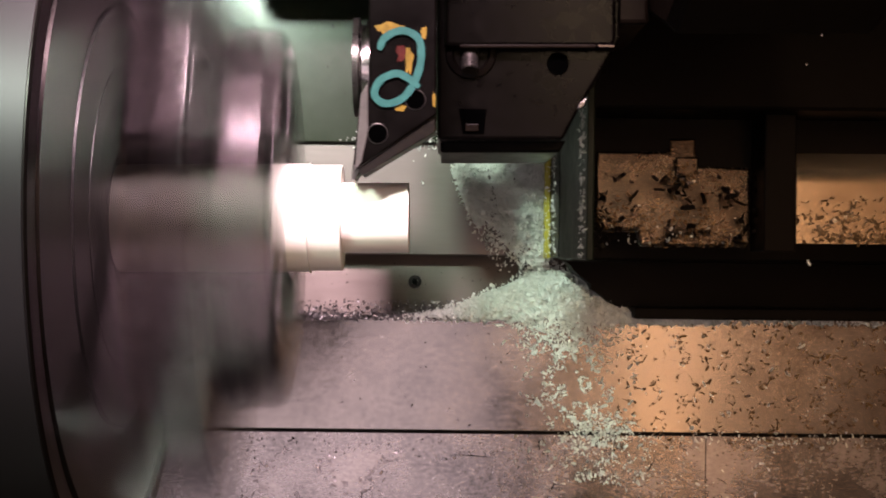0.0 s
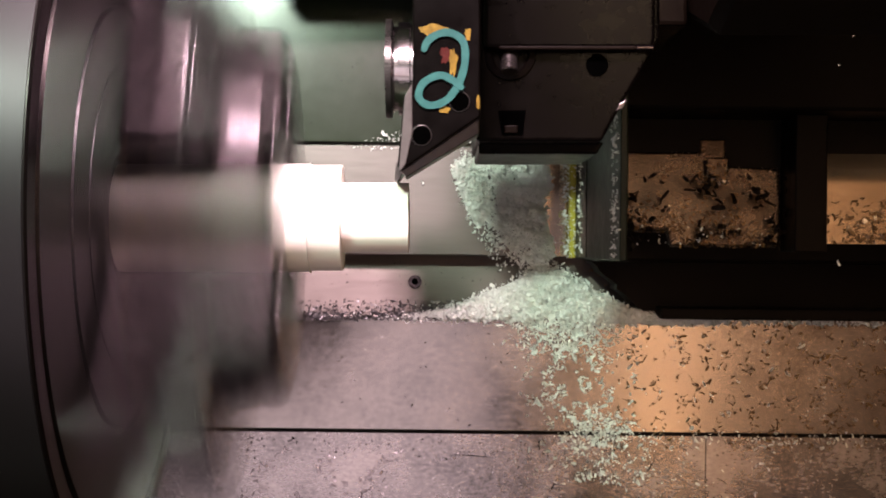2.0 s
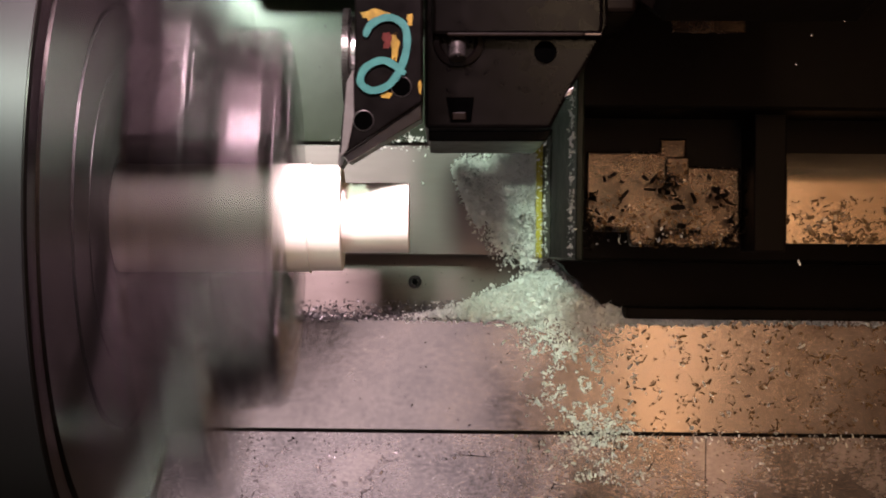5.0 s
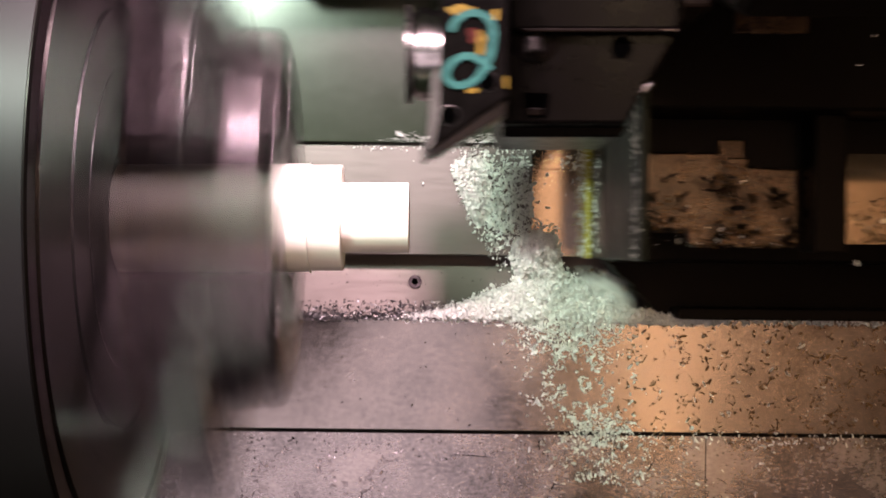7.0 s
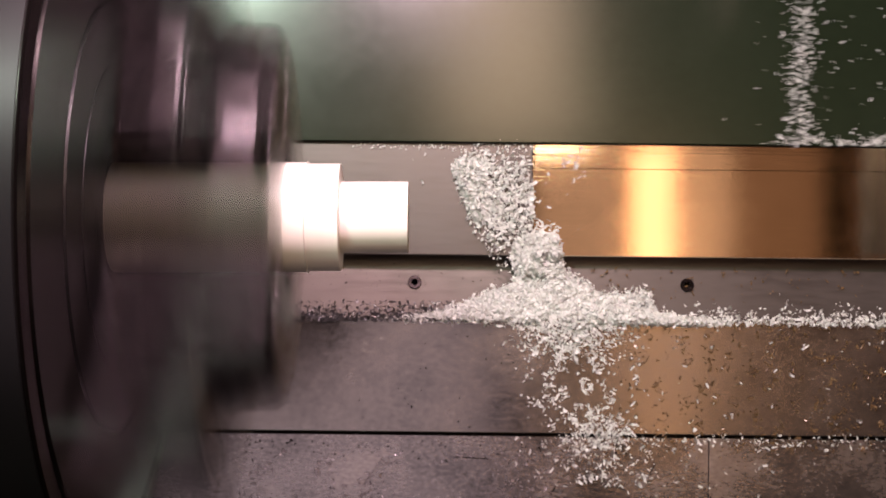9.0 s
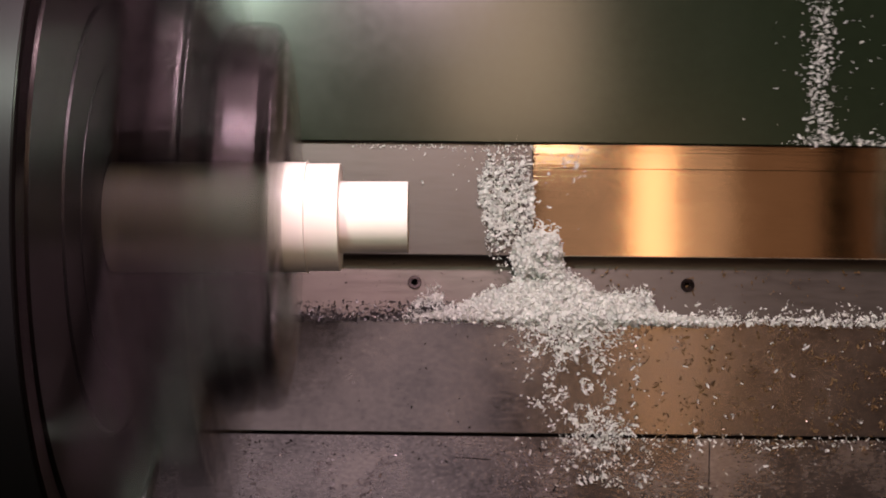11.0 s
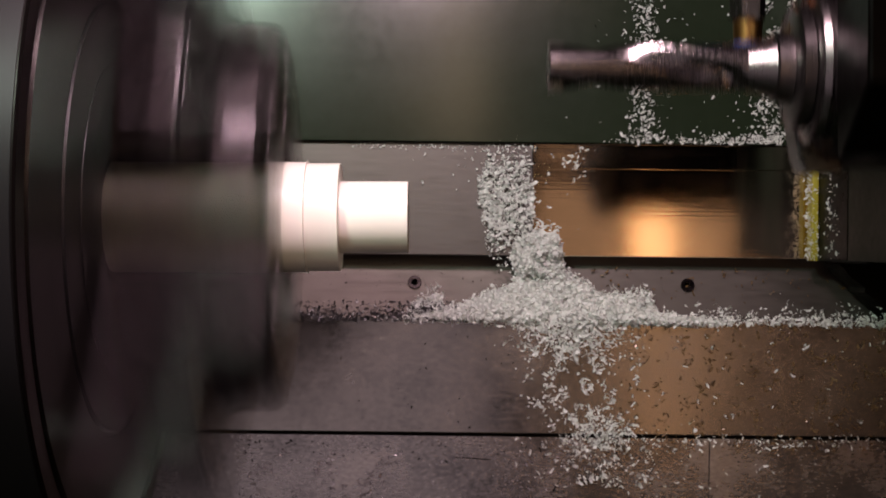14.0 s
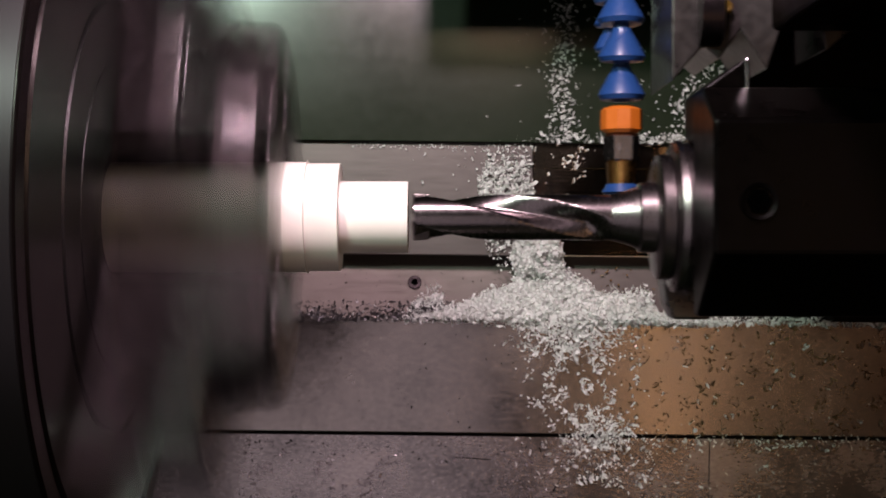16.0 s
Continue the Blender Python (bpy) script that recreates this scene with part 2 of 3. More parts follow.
def workpiece():
    ob = empty("workpiece", SPINDLE, "white plastic round bar turned down to a stub", "workpiece")
    R, r = 0.02244, 0.01457
    shade(part("bar", lathe([(-0.13395, 0), (-0.13395, R), (-0.05522, R), (-0.05499, R + 0.0006), (-0.05475, R - 0.0005), (-0.04183, R - 0.0005), (-0.04160, R - 0.0008), (-0.04160, 0)], 96), WHITE, ob), 25)
    shade(part("stub", lathe([(-0.04171, 0), (-0.04171, r), (-0.01433, r), (-0.01410, r - 0.0003), (-0.01410, 0)], 96), WHITE, ob), 25)
    return ob


the_chuck, the_work = chuck(), workpiece()


# ---- saddle, wiper and sliding cover: placed for the carriage's mark at zero ----
def saddle():
    ob = empty("saddle", SKEW, "dark oily cross slide saddle with chips on it", "saddle")
    x = 0.09668
    part("end_plate", box(x, x + 0.004, -0.00526, 0.5, -0.40677, -0.15066, 0.0008), DEEP, ob, "oily dark green end plate")
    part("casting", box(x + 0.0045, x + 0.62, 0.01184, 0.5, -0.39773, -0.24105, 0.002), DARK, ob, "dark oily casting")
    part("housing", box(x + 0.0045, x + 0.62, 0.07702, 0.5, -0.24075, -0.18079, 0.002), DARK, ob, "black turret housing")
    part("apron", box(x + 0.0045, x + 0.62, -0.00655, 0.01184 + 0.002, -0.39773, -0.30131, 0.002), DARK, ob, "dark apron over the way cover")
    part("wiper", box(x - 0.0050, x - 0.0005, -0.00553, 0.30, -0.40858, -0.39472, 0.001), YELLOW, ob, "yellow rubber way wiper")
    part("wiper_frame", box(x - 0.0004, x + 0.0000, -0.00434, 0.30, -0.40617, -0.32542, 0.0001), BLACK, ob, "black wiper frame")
    # dark sheet and rib stand in for the saddle's shadow on the ledge
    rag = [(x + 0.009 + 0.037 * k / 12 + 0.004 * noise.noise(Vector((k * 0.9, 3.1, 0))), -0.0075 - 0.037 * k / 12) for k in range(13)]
    part("ledge_shade", prism(rag + [(x + 0.62, -0.0445), (x + 0.62, -0.0075)], -0.4160, -0.3755, 0), DARK, ob, "dark ragged sheet for the saddle's shadow on the ledge")
    part("ledge_shade_rib", box(x + 0.052, x + 0.62, -0.0445, -0.0370, -0.3753, -0.3480, 0.001), DARK, ob, "dark rib added to shade the ledge shavings")
    slope = Matrix.Translation((0, 0.002, -0.236)) @ pose(0, 0, 0, -3.5) @ Matrix.Translation((0, -0.002, 0.236))
    part("rail", prism([(0.1105, 0.0125), (0.1345, 0.0125), (0.1365, 0.0030), (0.2000, 0.0030), (0.2000, 0.0490), (0.1690, 0.0500), (0.1690, 0.0660), (0.1530, 0.0660), (0.1530, 0.0580), (0.1105, 0.0580)], -0.2440, -0.2360, 0.0015), WORN, ob, "oily steel rail stained brown", m=slope)
    part("lip", box(0.1500, 0.1690, 0.0100, 0.0130, -0.2357, -0.2335, 0.001), WORN, ob, "bare bright steel lip")
    part("pad", box(0.1560, 0.1690, 0.0400, 0.0545, -0.2355, -0.2320, 0.001), WORN, ob, "small oily steel pad")
    part("post", box(0.2010, 0.2190, 0.000322, 0.07759, -0.24075, -0.20489, 0.001), DARK, ob, "black post")
    bow = [(0.0055 + 0.0585 * k / 12, -0.2380 - 0.034 * max(0.0, k / 12 - 0.60) ** 2) for k in range(13)]
    shade(part("guard_plate", prism(bow + [(0.064, -0.30), (0.0055, -0.30)], 0.2205, 0.386, 0, "x"), GUARD, ob, "bowed steel guard plate with oily chips"), 30)
    part("guard_seam", prism([(p, q + 0.0004) for p, q in bow] + [(0.064, -0.26), (0.0055, -0.26)], 0.2258, 0.2270, 0, "x"), HOLE, ob, "dark joint in the guard plate")
    part("top_ledge", box(0.1500, 0.1900, 0.118, 0.150, -0.18079, -0.17900, 0.001), WORN, ob, "rusty brown cast ledge")
    for cx, cy, r in ((0.1950, 0.1300, 0.0028), (0.2260, 0.1180, 0.0012), (0.2300, 0.1310, 0.0016), (0.2440, 0.1260, 0.0013), (0.2180, 0.1020, 0.0010)):
        part("oil_drop", lathe([(0, r), (r * 0.5, r * 0.8), (r * 0.8, 0)], 12, "z"), GUARD, ob, "shining drop of oil", m=pose(cx, cy, -0.18079))
    return ob


def slide_cover():
    ob = empty("slide_cover", SKEW, "green painted sheet cover sliding with the saddle", "way cover")
    part("sheet", box(-0.48, 0.09668 + 0.02, 0.07378, 0.60, -0.40918, -0.40556, 0.0006), GREEN, ob)
    part("hem", box(-0.48, 0.09668 - 0.006, 0.07315, 0.07370, -0.40918, -0.40587, 0.0002), BLACK, ob, "dark worn sheet edge")
    return ob


the_saddle, the_cover = saddle(), slide_cover()


# ---- turret: origin at its axis; the turning tool's tip lies at TIP for the carriage's mark at zero ----
PIVOT = Vector((0.0, 0.02891 + 0.20, 0.0))


def ribbon(points, width, z0, z1):
    """A painted stroke: a smooth band through the points."""
    pts = [Vector(p) for p in points]
    fine = []
    for i in range(len(pts) - 1):
        p0, p1, p2, p3 = pts[max(0, i - 1)], pts[i], pts[i + 1], pts[min(len(pts) - 1, i + 2)]
        for k in range(12):
            s = k / 12
            fine.append(0.5 * (2 * p1 + (p2 - p0) * s + (2 * p0 - 5 * p1 + 4 * p2 - p3) * s * s + (3 * p1 - p0 - 3 * p2 + p3) * s ** 3))
    fine.append(pts[-1])
    b = bmesh.new()
    rows = []
    for i, p in enumerate(fine):
        d = (fine[min(i + 1, len(fine) - 1)] - fine[max(i - 1, 0)]).normalized()
        nrm = Vector((-d.y, d.x)) * width * 0.5 * (1 + 0.05 * math.sin(i * 0.6)) * (0.55 + 0.45 * min(1, i / 6, (len(fine) - 1 - i) / 6))
        z1 += 0.0000015
        rows.append([b.verts.new((p.x + nrm.x, p.y + nrm.y, z0)), b.verts.new((p.x + nrm.x, p.y + nrm.y, z1)), b.verts.new((p.x - nrm.x, p.y - nrm.y, z1)), b.verts.new((p.x - nrm.x, p.y - nrm.y, z0))])
    for r, s in zip(rows, rows[1:]):
        for k in range(4):
            b.faces.new((r[k], r[(k + 1) % 4], s[(k + 1) % 4], s[k]))
    b.faces.new(rows[0])
    b.faces.new(rows[-1])
    return b


def blot(cx, cy, rx, ry, z0, z1, seed):
    """A ragged patch of worn paint."""
    pts = []
    for k in range(22):
        a = 2 * math.pi * k / 22
        f = 0.75 + 0.55 * noise.noise(Vector((math.cos(a) * 2, math.sin(a) * 2, seed)))
        pts.append((cx + rx * f * math.cos(a), cy + ry * f * math.sin(a)))
    return prism(pts, z0, z1, 0)


def fluted(length, R, seg=72, steps=90):
    """A drill body with two helical flutes that run out before the shank."""
    b = bmesh.new()
    rings = []
    for i in range(steps + 1):
        x = length * i / steps
        twist = -0.53 + 2.9 * i / steps
        depth = 0.58 * min(1, max(0, (1.0 - i / steps) / 0.12))
        ring = []
        for k in range(seg):
            a = 2 * math.pi * k / seg
            f = R
            for c in (0, math.pi):
                d = abs((a - twist - c + math.pi) % (2 * math.pi) - math.pi)
                if d < 0.72:
                    f = R * (1 - depth * (math.cos(d / 0.72 * math.pi / 2) ** 0.8))
            ring.append(b.verts.new((x, f * math.cos(a), f * math.sin(a))))
        rings.append(ring)
    for p, q in zip(rings, rings[1:]):
        for k in range(seg):
            b.faces.new((p[k], p[(k + 1) % seg], q[(k + 1) % seg], q[k]))
    b.faces.new(rings[0])
    b.faces.new(rings[-1])
    return b


def turret():
    ob = empty("tool_turret", TILT @ Matrix.Translation(PIVOT), "black tool turret with a turning tool and a drill", "tool turret")
    px, py = PIVOT.x, PIVOT.y

    def q(bm):
        bmesh.ops.translate(bm, vec=(-px, -py, 0), verts=bm.verts)
        return bm

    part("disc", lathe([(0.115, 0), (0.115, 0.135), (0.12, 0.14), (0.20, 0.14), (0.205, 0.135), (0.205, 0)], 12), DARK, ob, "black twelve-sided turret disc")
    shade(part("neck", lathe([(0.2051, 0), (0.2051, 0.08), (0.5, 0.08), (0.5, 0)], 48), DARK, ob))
    # plate added to keep the work light off the shavings bank
    part("shading_plate", box(0.01911, 0.1145, 0.10 - py, 0.36 - py, -0.13258, -0.04520, 0.002), DARK, ob, "black plate added to the turret to block the work light")
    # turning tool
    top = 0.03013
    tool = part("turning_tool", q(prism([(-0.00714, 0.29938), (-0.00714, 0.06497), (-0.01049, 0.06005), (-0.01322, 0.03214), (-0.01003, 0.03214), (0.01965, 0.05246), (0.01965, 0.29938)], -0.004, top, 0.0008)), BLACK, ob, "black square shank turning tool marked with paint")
    part("tip_facet", q(prism([(-0.00733, 0.06529), (-0.01022, 0.06018), (-0.01266, 0.02998), (-0.00977, 0.03353), (-0.00711, 0.04575)], top + 0.0002, top + 0.0012, 0.0003)), GROUND, tool, "ground steel facet")
    part("relief_face", q(prism([(-0.01200, 0.0312), (0.01940, 0.0523), (0.01940, 0.0462), (-0.0100, 0.0285)], 0.004, top - 0.006, 0.0005)), GREY, tool, "ground relief face under the cutting edge")
    part("insert", q(prism([(-0.01396, 0.03560), (-0.01466, 0.02769), (-0.01349, 0.02699), (-0.00884, 0.03373)], 0.0, 0.018, 0.0004)), GREY, tool, "carbide insert")
    for cx, cy in ((-0.00357, 0.04487), (0.01139, 0.05827)):
        shade(part("hole_rim", lathe([(top + 0.0001, 0.00375), (top + 0.0005, 0.00385), (top + 0.0003, 0.00420), (top - 0.001, 0.00425)], 32, "z"), GREY, tool, m=pose(cx - px, cy - py, 0)))
        # flat disc with the shade of the bore put into its colour
        part("hole_disc", lathe([(top + 0.0003, 0), (top + 0.0003, 0.00376), (top - 0.001, 0.00376)], 32, "z"), HOLE, tool, m=pose(cx - px, cy - py, 0))
    two = [(-0.00290, 0.07791), (-0.000446, 0.08283), (0.00625, 0.08550), (0.01250, 0.08238), (0.01362, 0.07434), (0.01116, 0.06541), (0.00625, 0.05871),
           (-0.000446, 0.05671), (-0.00469, 0.06005), (-0.00268, 0.06564), (0.00357, 0.06854), (0.00848, 0.06675), (0.01295, 0.06318)]
    part("paint_numeral", q(ribbon(two, 0.00290, top + 0.0004, top + 0.0010)), CYAN, tool, "turquoise hand-painted numeral 2")
    for k, (cx, cy, rx, ry) in enumerate([(0.001339, 0.08684, 0.00759, 0.00290), (0.01473, 0.08461, 0.001563, 0.00313), (0.00893, 0.07390, 0.00201, 0.00670), (0.00536, 0.05514, 0.00290, 0.001786), (0.01875, 0.05827, 0.000893, 0.00402)]):
        part("yellow_paint", q(blot(cx, cy, rx, ry, top + 0.00015, top + 0.00035, k)), GOLD, tool, "worn yellow paint patch")
    part("red_paint", q(blot(0.00625, 0.07657, 0.00313, 0.00447, top + 0.0001, top + 0.00025, 9)), RED, tool, "worn red paint patch")
    # holder block
    z = -0.04218
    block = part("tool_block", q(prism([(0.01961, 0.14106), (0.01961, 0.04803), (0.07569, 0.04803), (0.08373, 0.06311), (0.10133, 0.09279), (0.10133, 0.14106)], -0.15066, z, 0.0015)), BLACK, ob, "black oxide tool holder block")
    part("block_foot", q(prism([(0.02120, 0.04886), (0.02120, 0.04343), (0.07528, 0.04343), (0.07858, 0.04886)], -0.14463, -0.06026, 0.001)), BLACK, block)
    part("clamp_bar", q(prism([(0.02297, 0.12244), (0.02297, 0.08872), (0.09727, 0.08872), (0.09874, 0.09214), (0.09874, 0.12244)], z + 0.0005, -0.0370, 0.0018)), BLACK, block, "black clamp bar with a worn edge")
    part("clamp_edge", q(box(0.02946, 0.0900, 0.08789, 0.08960, -0.0380, -0.0358, 0.0006)), DARK, block)
    part("worn_end", q(box(0.0901, 0.0981, 0.08789, 0.08970, -0.0380, -0.0357, 0.0006)), JAW, block, "bare worn steel end")
    shade(part("bolt_recess", lathe([(z + 0.0002, 0.00754), (z + 0.0018, 0.00855), (z + 0.0012, 0.01106), (z - 0.001, 0.01157)], 40, "z"), BLACK, block, m=pose(0.03470 - px, 0.08625 - py, 0)))
    shade(part("clamp_bolt", lathe([(-0.002, 0), (-0.002, 0.0038), (0.008, 0.0038), (0.0085, 0.0032), (0.0085, 0)], 20, "z"), GREY, block, "steel clamp bolt", m=pose(0.03420 - px, 0.08574 - py, z, 62)), 30)
    # flat black shape, the slot's inner shade given by colour
    part("slot", q(prism([(0.02917, 0.06161), (0.04174, 0.06161), (0.04048, 0.05054), (0.03118, 0.05054)], z - 0.001, z + 0.0004, 0)), HOLE, block)
    part("slot_screw", q(box(0.03213, 0.03815, 0.05145, 0.05496, z + 0.0003, z + 0.0012, 0.0005)), DARK, block)
    part("set_screw", lathe([(z + 0.0005, 0), (z + 0.0005, 0.00503), (z - 0.001, 0.00503)], 24, "z"), HOLE, block, m=pose(0.07342 - px, 0.08172 - py, 0))
    part("worn_corner", q(prism([(0.08182, 0.06149), (0.08483, 0.06249), (0.08634, 0.06651), (0.08333, 0.06450)], z - 0.004, z + 0.0012, 0.0003)), GREY, block)
    # knurled nut of the next station
    nut = shade(part("collet_nut", lathe([(-0.02544, 0), (-0.02544, 0.02420), (-0.02233, 0.02482), (-0.02109, 0.02295), (-0.01923, 0.02295), (-0.01923, 0.02544), (-0.01303, 0.02544), (-0.01241, 0.02420), (-0.00434, 0.02420), (0.0040, 0.0120), (0.0040, 0)], 64), BRIGHT, ob, "bright steel collet nut", m=pose(-px, 0.09895 - py, -0.19284)), 30)
    part("nut_arm", box(-0.003, 0.030, 0.014, 0.060, -0.012, 0.012, 0.002), BLACK, nut, "black arm behind the nut")
    b = bmesh.new()
    for k in range(90):
        a = 2 * math.pi * k / 90
        c = box(-0.02606, -0.02295, 0.02451, 0.02699, -0.0009, 0.0009, 0)
        bmesh.ops.rotate(c, cent=(0, 0, 0), matrix=Matrix.Rotation(a, 3, "X"), verts=c.verts)
        join(b, c)
    part("knurl", b, GREY, nut, "fine knurled grip ring")
    # drill station, on the far side of the disc
    base = pose(0, 0, 0, 180) @ pose(-0.01316 - 0.1026 - px, -0.20, 0)

    def st(name, bm, mat, label="", at=None, parent=None):
        m = base @ (at or Matrix()) if parent is None else (at or Matrix())
        return part(name, bm, mat, parent or ob, label, m=m)

    R = 0.00928
    drill = shade(st("drill", fluted(0.07943, R), DRILL, "bright steel indexable drill with helical flutes"), 40)
    shade(st("shank", lathe([(0.07755, 0), (0.07755, R * 0.9), (0.07943, R), (0.08578, 0.01081), (0.09047, 0.01269), (0.09118, 0.01410), (0.09729, 0.01457), (0.09753, 0)], 48), DRILL, parent=drill))
    for s in (1, -1):
        st("drill_insert", prism([(-0.0012, s * R * 0.15), (-0.0006, s * R * 1.02), (0.006, s * R * 0.98), (0.006, s * R * 0.2)], 0.0005 * s, 0.0035 * s, 0.0003), GREY, "carbide drill insert", parent=drill)
    for k in range(6):
        st("etched_mark", box(0.09165 + 0.001 * k, 0.09200 + 0.001 * k, -0.0002, 0.0002, 0, 0.001, 0), HOLE, parent=drill, at=pose(0, -0.002 + 0.0018 * (k % 3), 0.01438 - 0.0008))
    shade(st("collar", lathe([(0.09753, 0), (0.09753, 0.02350), (0.09846, 0.02538), (0.10293, 0.02538), (0.10340, 0.02350), (0.10340, 0)], 64), DRILL, "bright steel collar"))
    shade(st("flange", lathe([(0.10352, 0), (0.10352, 0.02773), (0.10481, 0.03055), (0.10739, 0.03149), (0.10810, 0.03008), (0.10951, 0.03008), (0.10998, 0.03196), (0.11444, 0.03196), (0.11515, 0.02914), (0.12079, 0.02867), (0.12079, 0)], 72), DRILL, "turned steel flange"))
    holder = st("drill_block", prism([(0.03313, 0.07755), (-0.01480, 0.07755), (-0.03854, 0.04301), (-0.03854, 0.03525), (0.04700, 0.03525), (0.04700, 0.05405)], 0.09574 + 0.01175, 0.34, 0.0015, "x"), BLACK, "black oxide drill holder block")
    st("drill_block_body", prism([(-0.03854, 0.03501), (-0.03854, -0.05), (0.04700, -0.05), (0.04700, 0.03501)], 0.12102, 0.34, 0.0015, "x"), BLACK, parent=holder)
    shade(st("set_screw", lathe([(-0.0004, 0), (-0.0004, 0.00479), (0.0006, 0.00519), (0.0012, 0.00659), (-0.001, 0.00699)], 32, "z"), BLACK, "socket set screw", at=pose(0.11166 + 0.01175, 0.01692 - 0.01292, 0.07755), parent=holder))
    part("set_screw_bore", lathe([(0.0002, 0), (0.0002, 0.00479), (-0.001, 0.00479)], 6, "z"), HOLE, holder, m=pose(0.11166 + 0.01175, 0.01692 - 0.01292, 0.07755))
    st("side_guard", prism([(0.1015, -0.0151), (0.1049, -0.0367), (0.1077, -0.0422), (0.1229, -0.0422), (0.1255, -0.0031), (0.1092, -0.0031)], -0.03, -0.012, 0.001), GREY, "steel guard under the flange")
    # neighbouring holders above the block
    def wedge(name, pts, z0, z1, mat, label=""):
        return st(name, prism(pts, z0, z1, 0.0008), mat, label)
    wedge("holder_plate", [(0.1048, 0.1495), (0.1048, 0.0555), (0.1177, 0.07), (0.1241, 0.0644), (0.133, 0.0766), (0.1436, 0.0602), (0.1546, 0.0931), (0.1546, 0.1495)], -0.06, 0.0, GREY, "worn grey steel holder plate")
    wedge("holder_wedge", [(0.1099, 0.0478), (0.1257, 0.0591), (0.127, 0.0379), (0.1164, 0.0288), (0.1103, 0.0292)], 0.0, 0.048, BLACK, "dark steel wedge")
    wedge("wedge_edge", [(0.1236, 0.0578), (0.1253, 0.0591), (0.1264, 0.0376), (0.1246, 0.0363)], 0.049, 0.0515, BRIGHT, "bright worn edge")
    wedge("holder_back", [(0.1401, 0.1495), (0.1401, 0.0437), (0.2129, 0.0437), (0.2129, 0.1495)], -0.075, -0.061, DARK, "black turret face behind the holders")
    wedge("holder_tooth", [(0.1475, 0.1413), (0.1595, 0.0637), (0.1783, 0.0784), (0.1832, 0.1413)], -0.02, 0.03, GREY, "worn grey steel holder")
    # unseen blocks, door side and away side, added to hide the ceiling light's reflection
    away = part("light_block", box(-0.12, 0.09, -0.04, 0.154, -0.31, -0.27, 0.003), BLACK, ob, "black block added to the turret to hold back light")
    part("block_stem", box(0.06, 0.09, -0.04, 0.0, -0.2695, -0.12, 0.002), BLACK, away)
    near = part("light_block", box(-0.12, 0.09, -0.154, 0.04, 0.27, 0.31, 0.003), BLACK, ob, "black block added to the turret to hold back light")
    part("block_stem", box(0.06, 0.09, 0.0, 0.04, 0.12, 0.2695, 0.002), BLACK, near)
    shade(st("knurled_knob", lathe([(0.10363 + 0.01175, 0), (0.10363 + 0.01175, 0.01457), (0.11233 + 0.01175, 0.01457), (0.11374 + 0.01175, 0.01057), (0.11374 + 0.01175, 0)], 48), JAW, "steel knob with brass screws", at=pose(0, 0.09658 - 0.01292, -0.002)))
    for v in (24, 53):
        shade(st("brass_screw", lathe([(0, 0), (0.0006, 0.002), (0, 0.0028), (-0.003, 0.0028)], 16, "z"), GOLD, "small brass screw", at=pose(0.11421 + 0.01175 - 0.00015 * (v - 24), 0.09071 - v * 0.000235, 0.004)))
    # coolant hoses
    def hose(x, y, z, count, wide, tag):
        h = st("coolant_hose", lathe([(0, 0.0), (0, wide * 0.34), (count * wide * 1.62, wide * 0.34), (count * wide * 1.62, 0)], 20, "z"), BLUE, tag, at=pose(x, y, z, -90))
        for k in range(count):
            o = k * wide * 1.62
            shade(st("hose_link", lathe([(o + wide * 0.02, wide * 0.36), (o + wide * 0.08, wide * 0.88), (o + wide * 0.28, wide), (o + wide * 0.48, wide * 0.92), (o + wide * 1.1, wide * 0.58), (o + wide * 1.35, wide * 0.42), (o + wide * 1.5, wide * 0.40)], 32, "z"), BLUE, parent=h, at=Matrix.Rotation(0.05 * math.sin(k * 2.1), 4, "X")), 50)
        return h
    main = hose(0.0890, 0.0508, -0.0386, 5, 0.01025, "blue segmented coolant hose")
    shade(st("hose_nut", lathe([(-0.001500, 0.00450), (-0.00250, 0.00750), (-0.00350, 0.00900), (-0.01200, 0.00900), (-0.01350, 0.00750), (-0.01350, 0)], 10, "z"), ORANGE, "orange hose nut", parent=main), 25)
    shade(st("nozzle_fitting", lathe([(-0.01350, 0.00600), (-0.01500, 0.00800), (-0.02500, 0.00750), (-0.02600, 0.00650), (-0.02600, 0)], 6, "z"), BRIGHT, "steel nozzle fitting", parent=main), 20)
    shade(st("nozzle", lathe([(-0.02600, 0), (-0.02600, 0.00650), (-0.03551, 0.00600), (-0.03551, 0)], 24, "z"), BRASS, "brass nozzle", parent=main), 30)
    shade(st("nozzle_tip", lathe([(-0.03551, 0), (-0.03551, 0.00650), (-0.03901, 0.00850), (-0.04001, 0.00750), (-0.04001, 0)], 24, "z"), BLUE, parent=main), 30)
    hose(0.0889, 0.0784, -0.0844, 5, 0.00697, "second blue coolant hose behind")
    return ob


the_turret = turret()


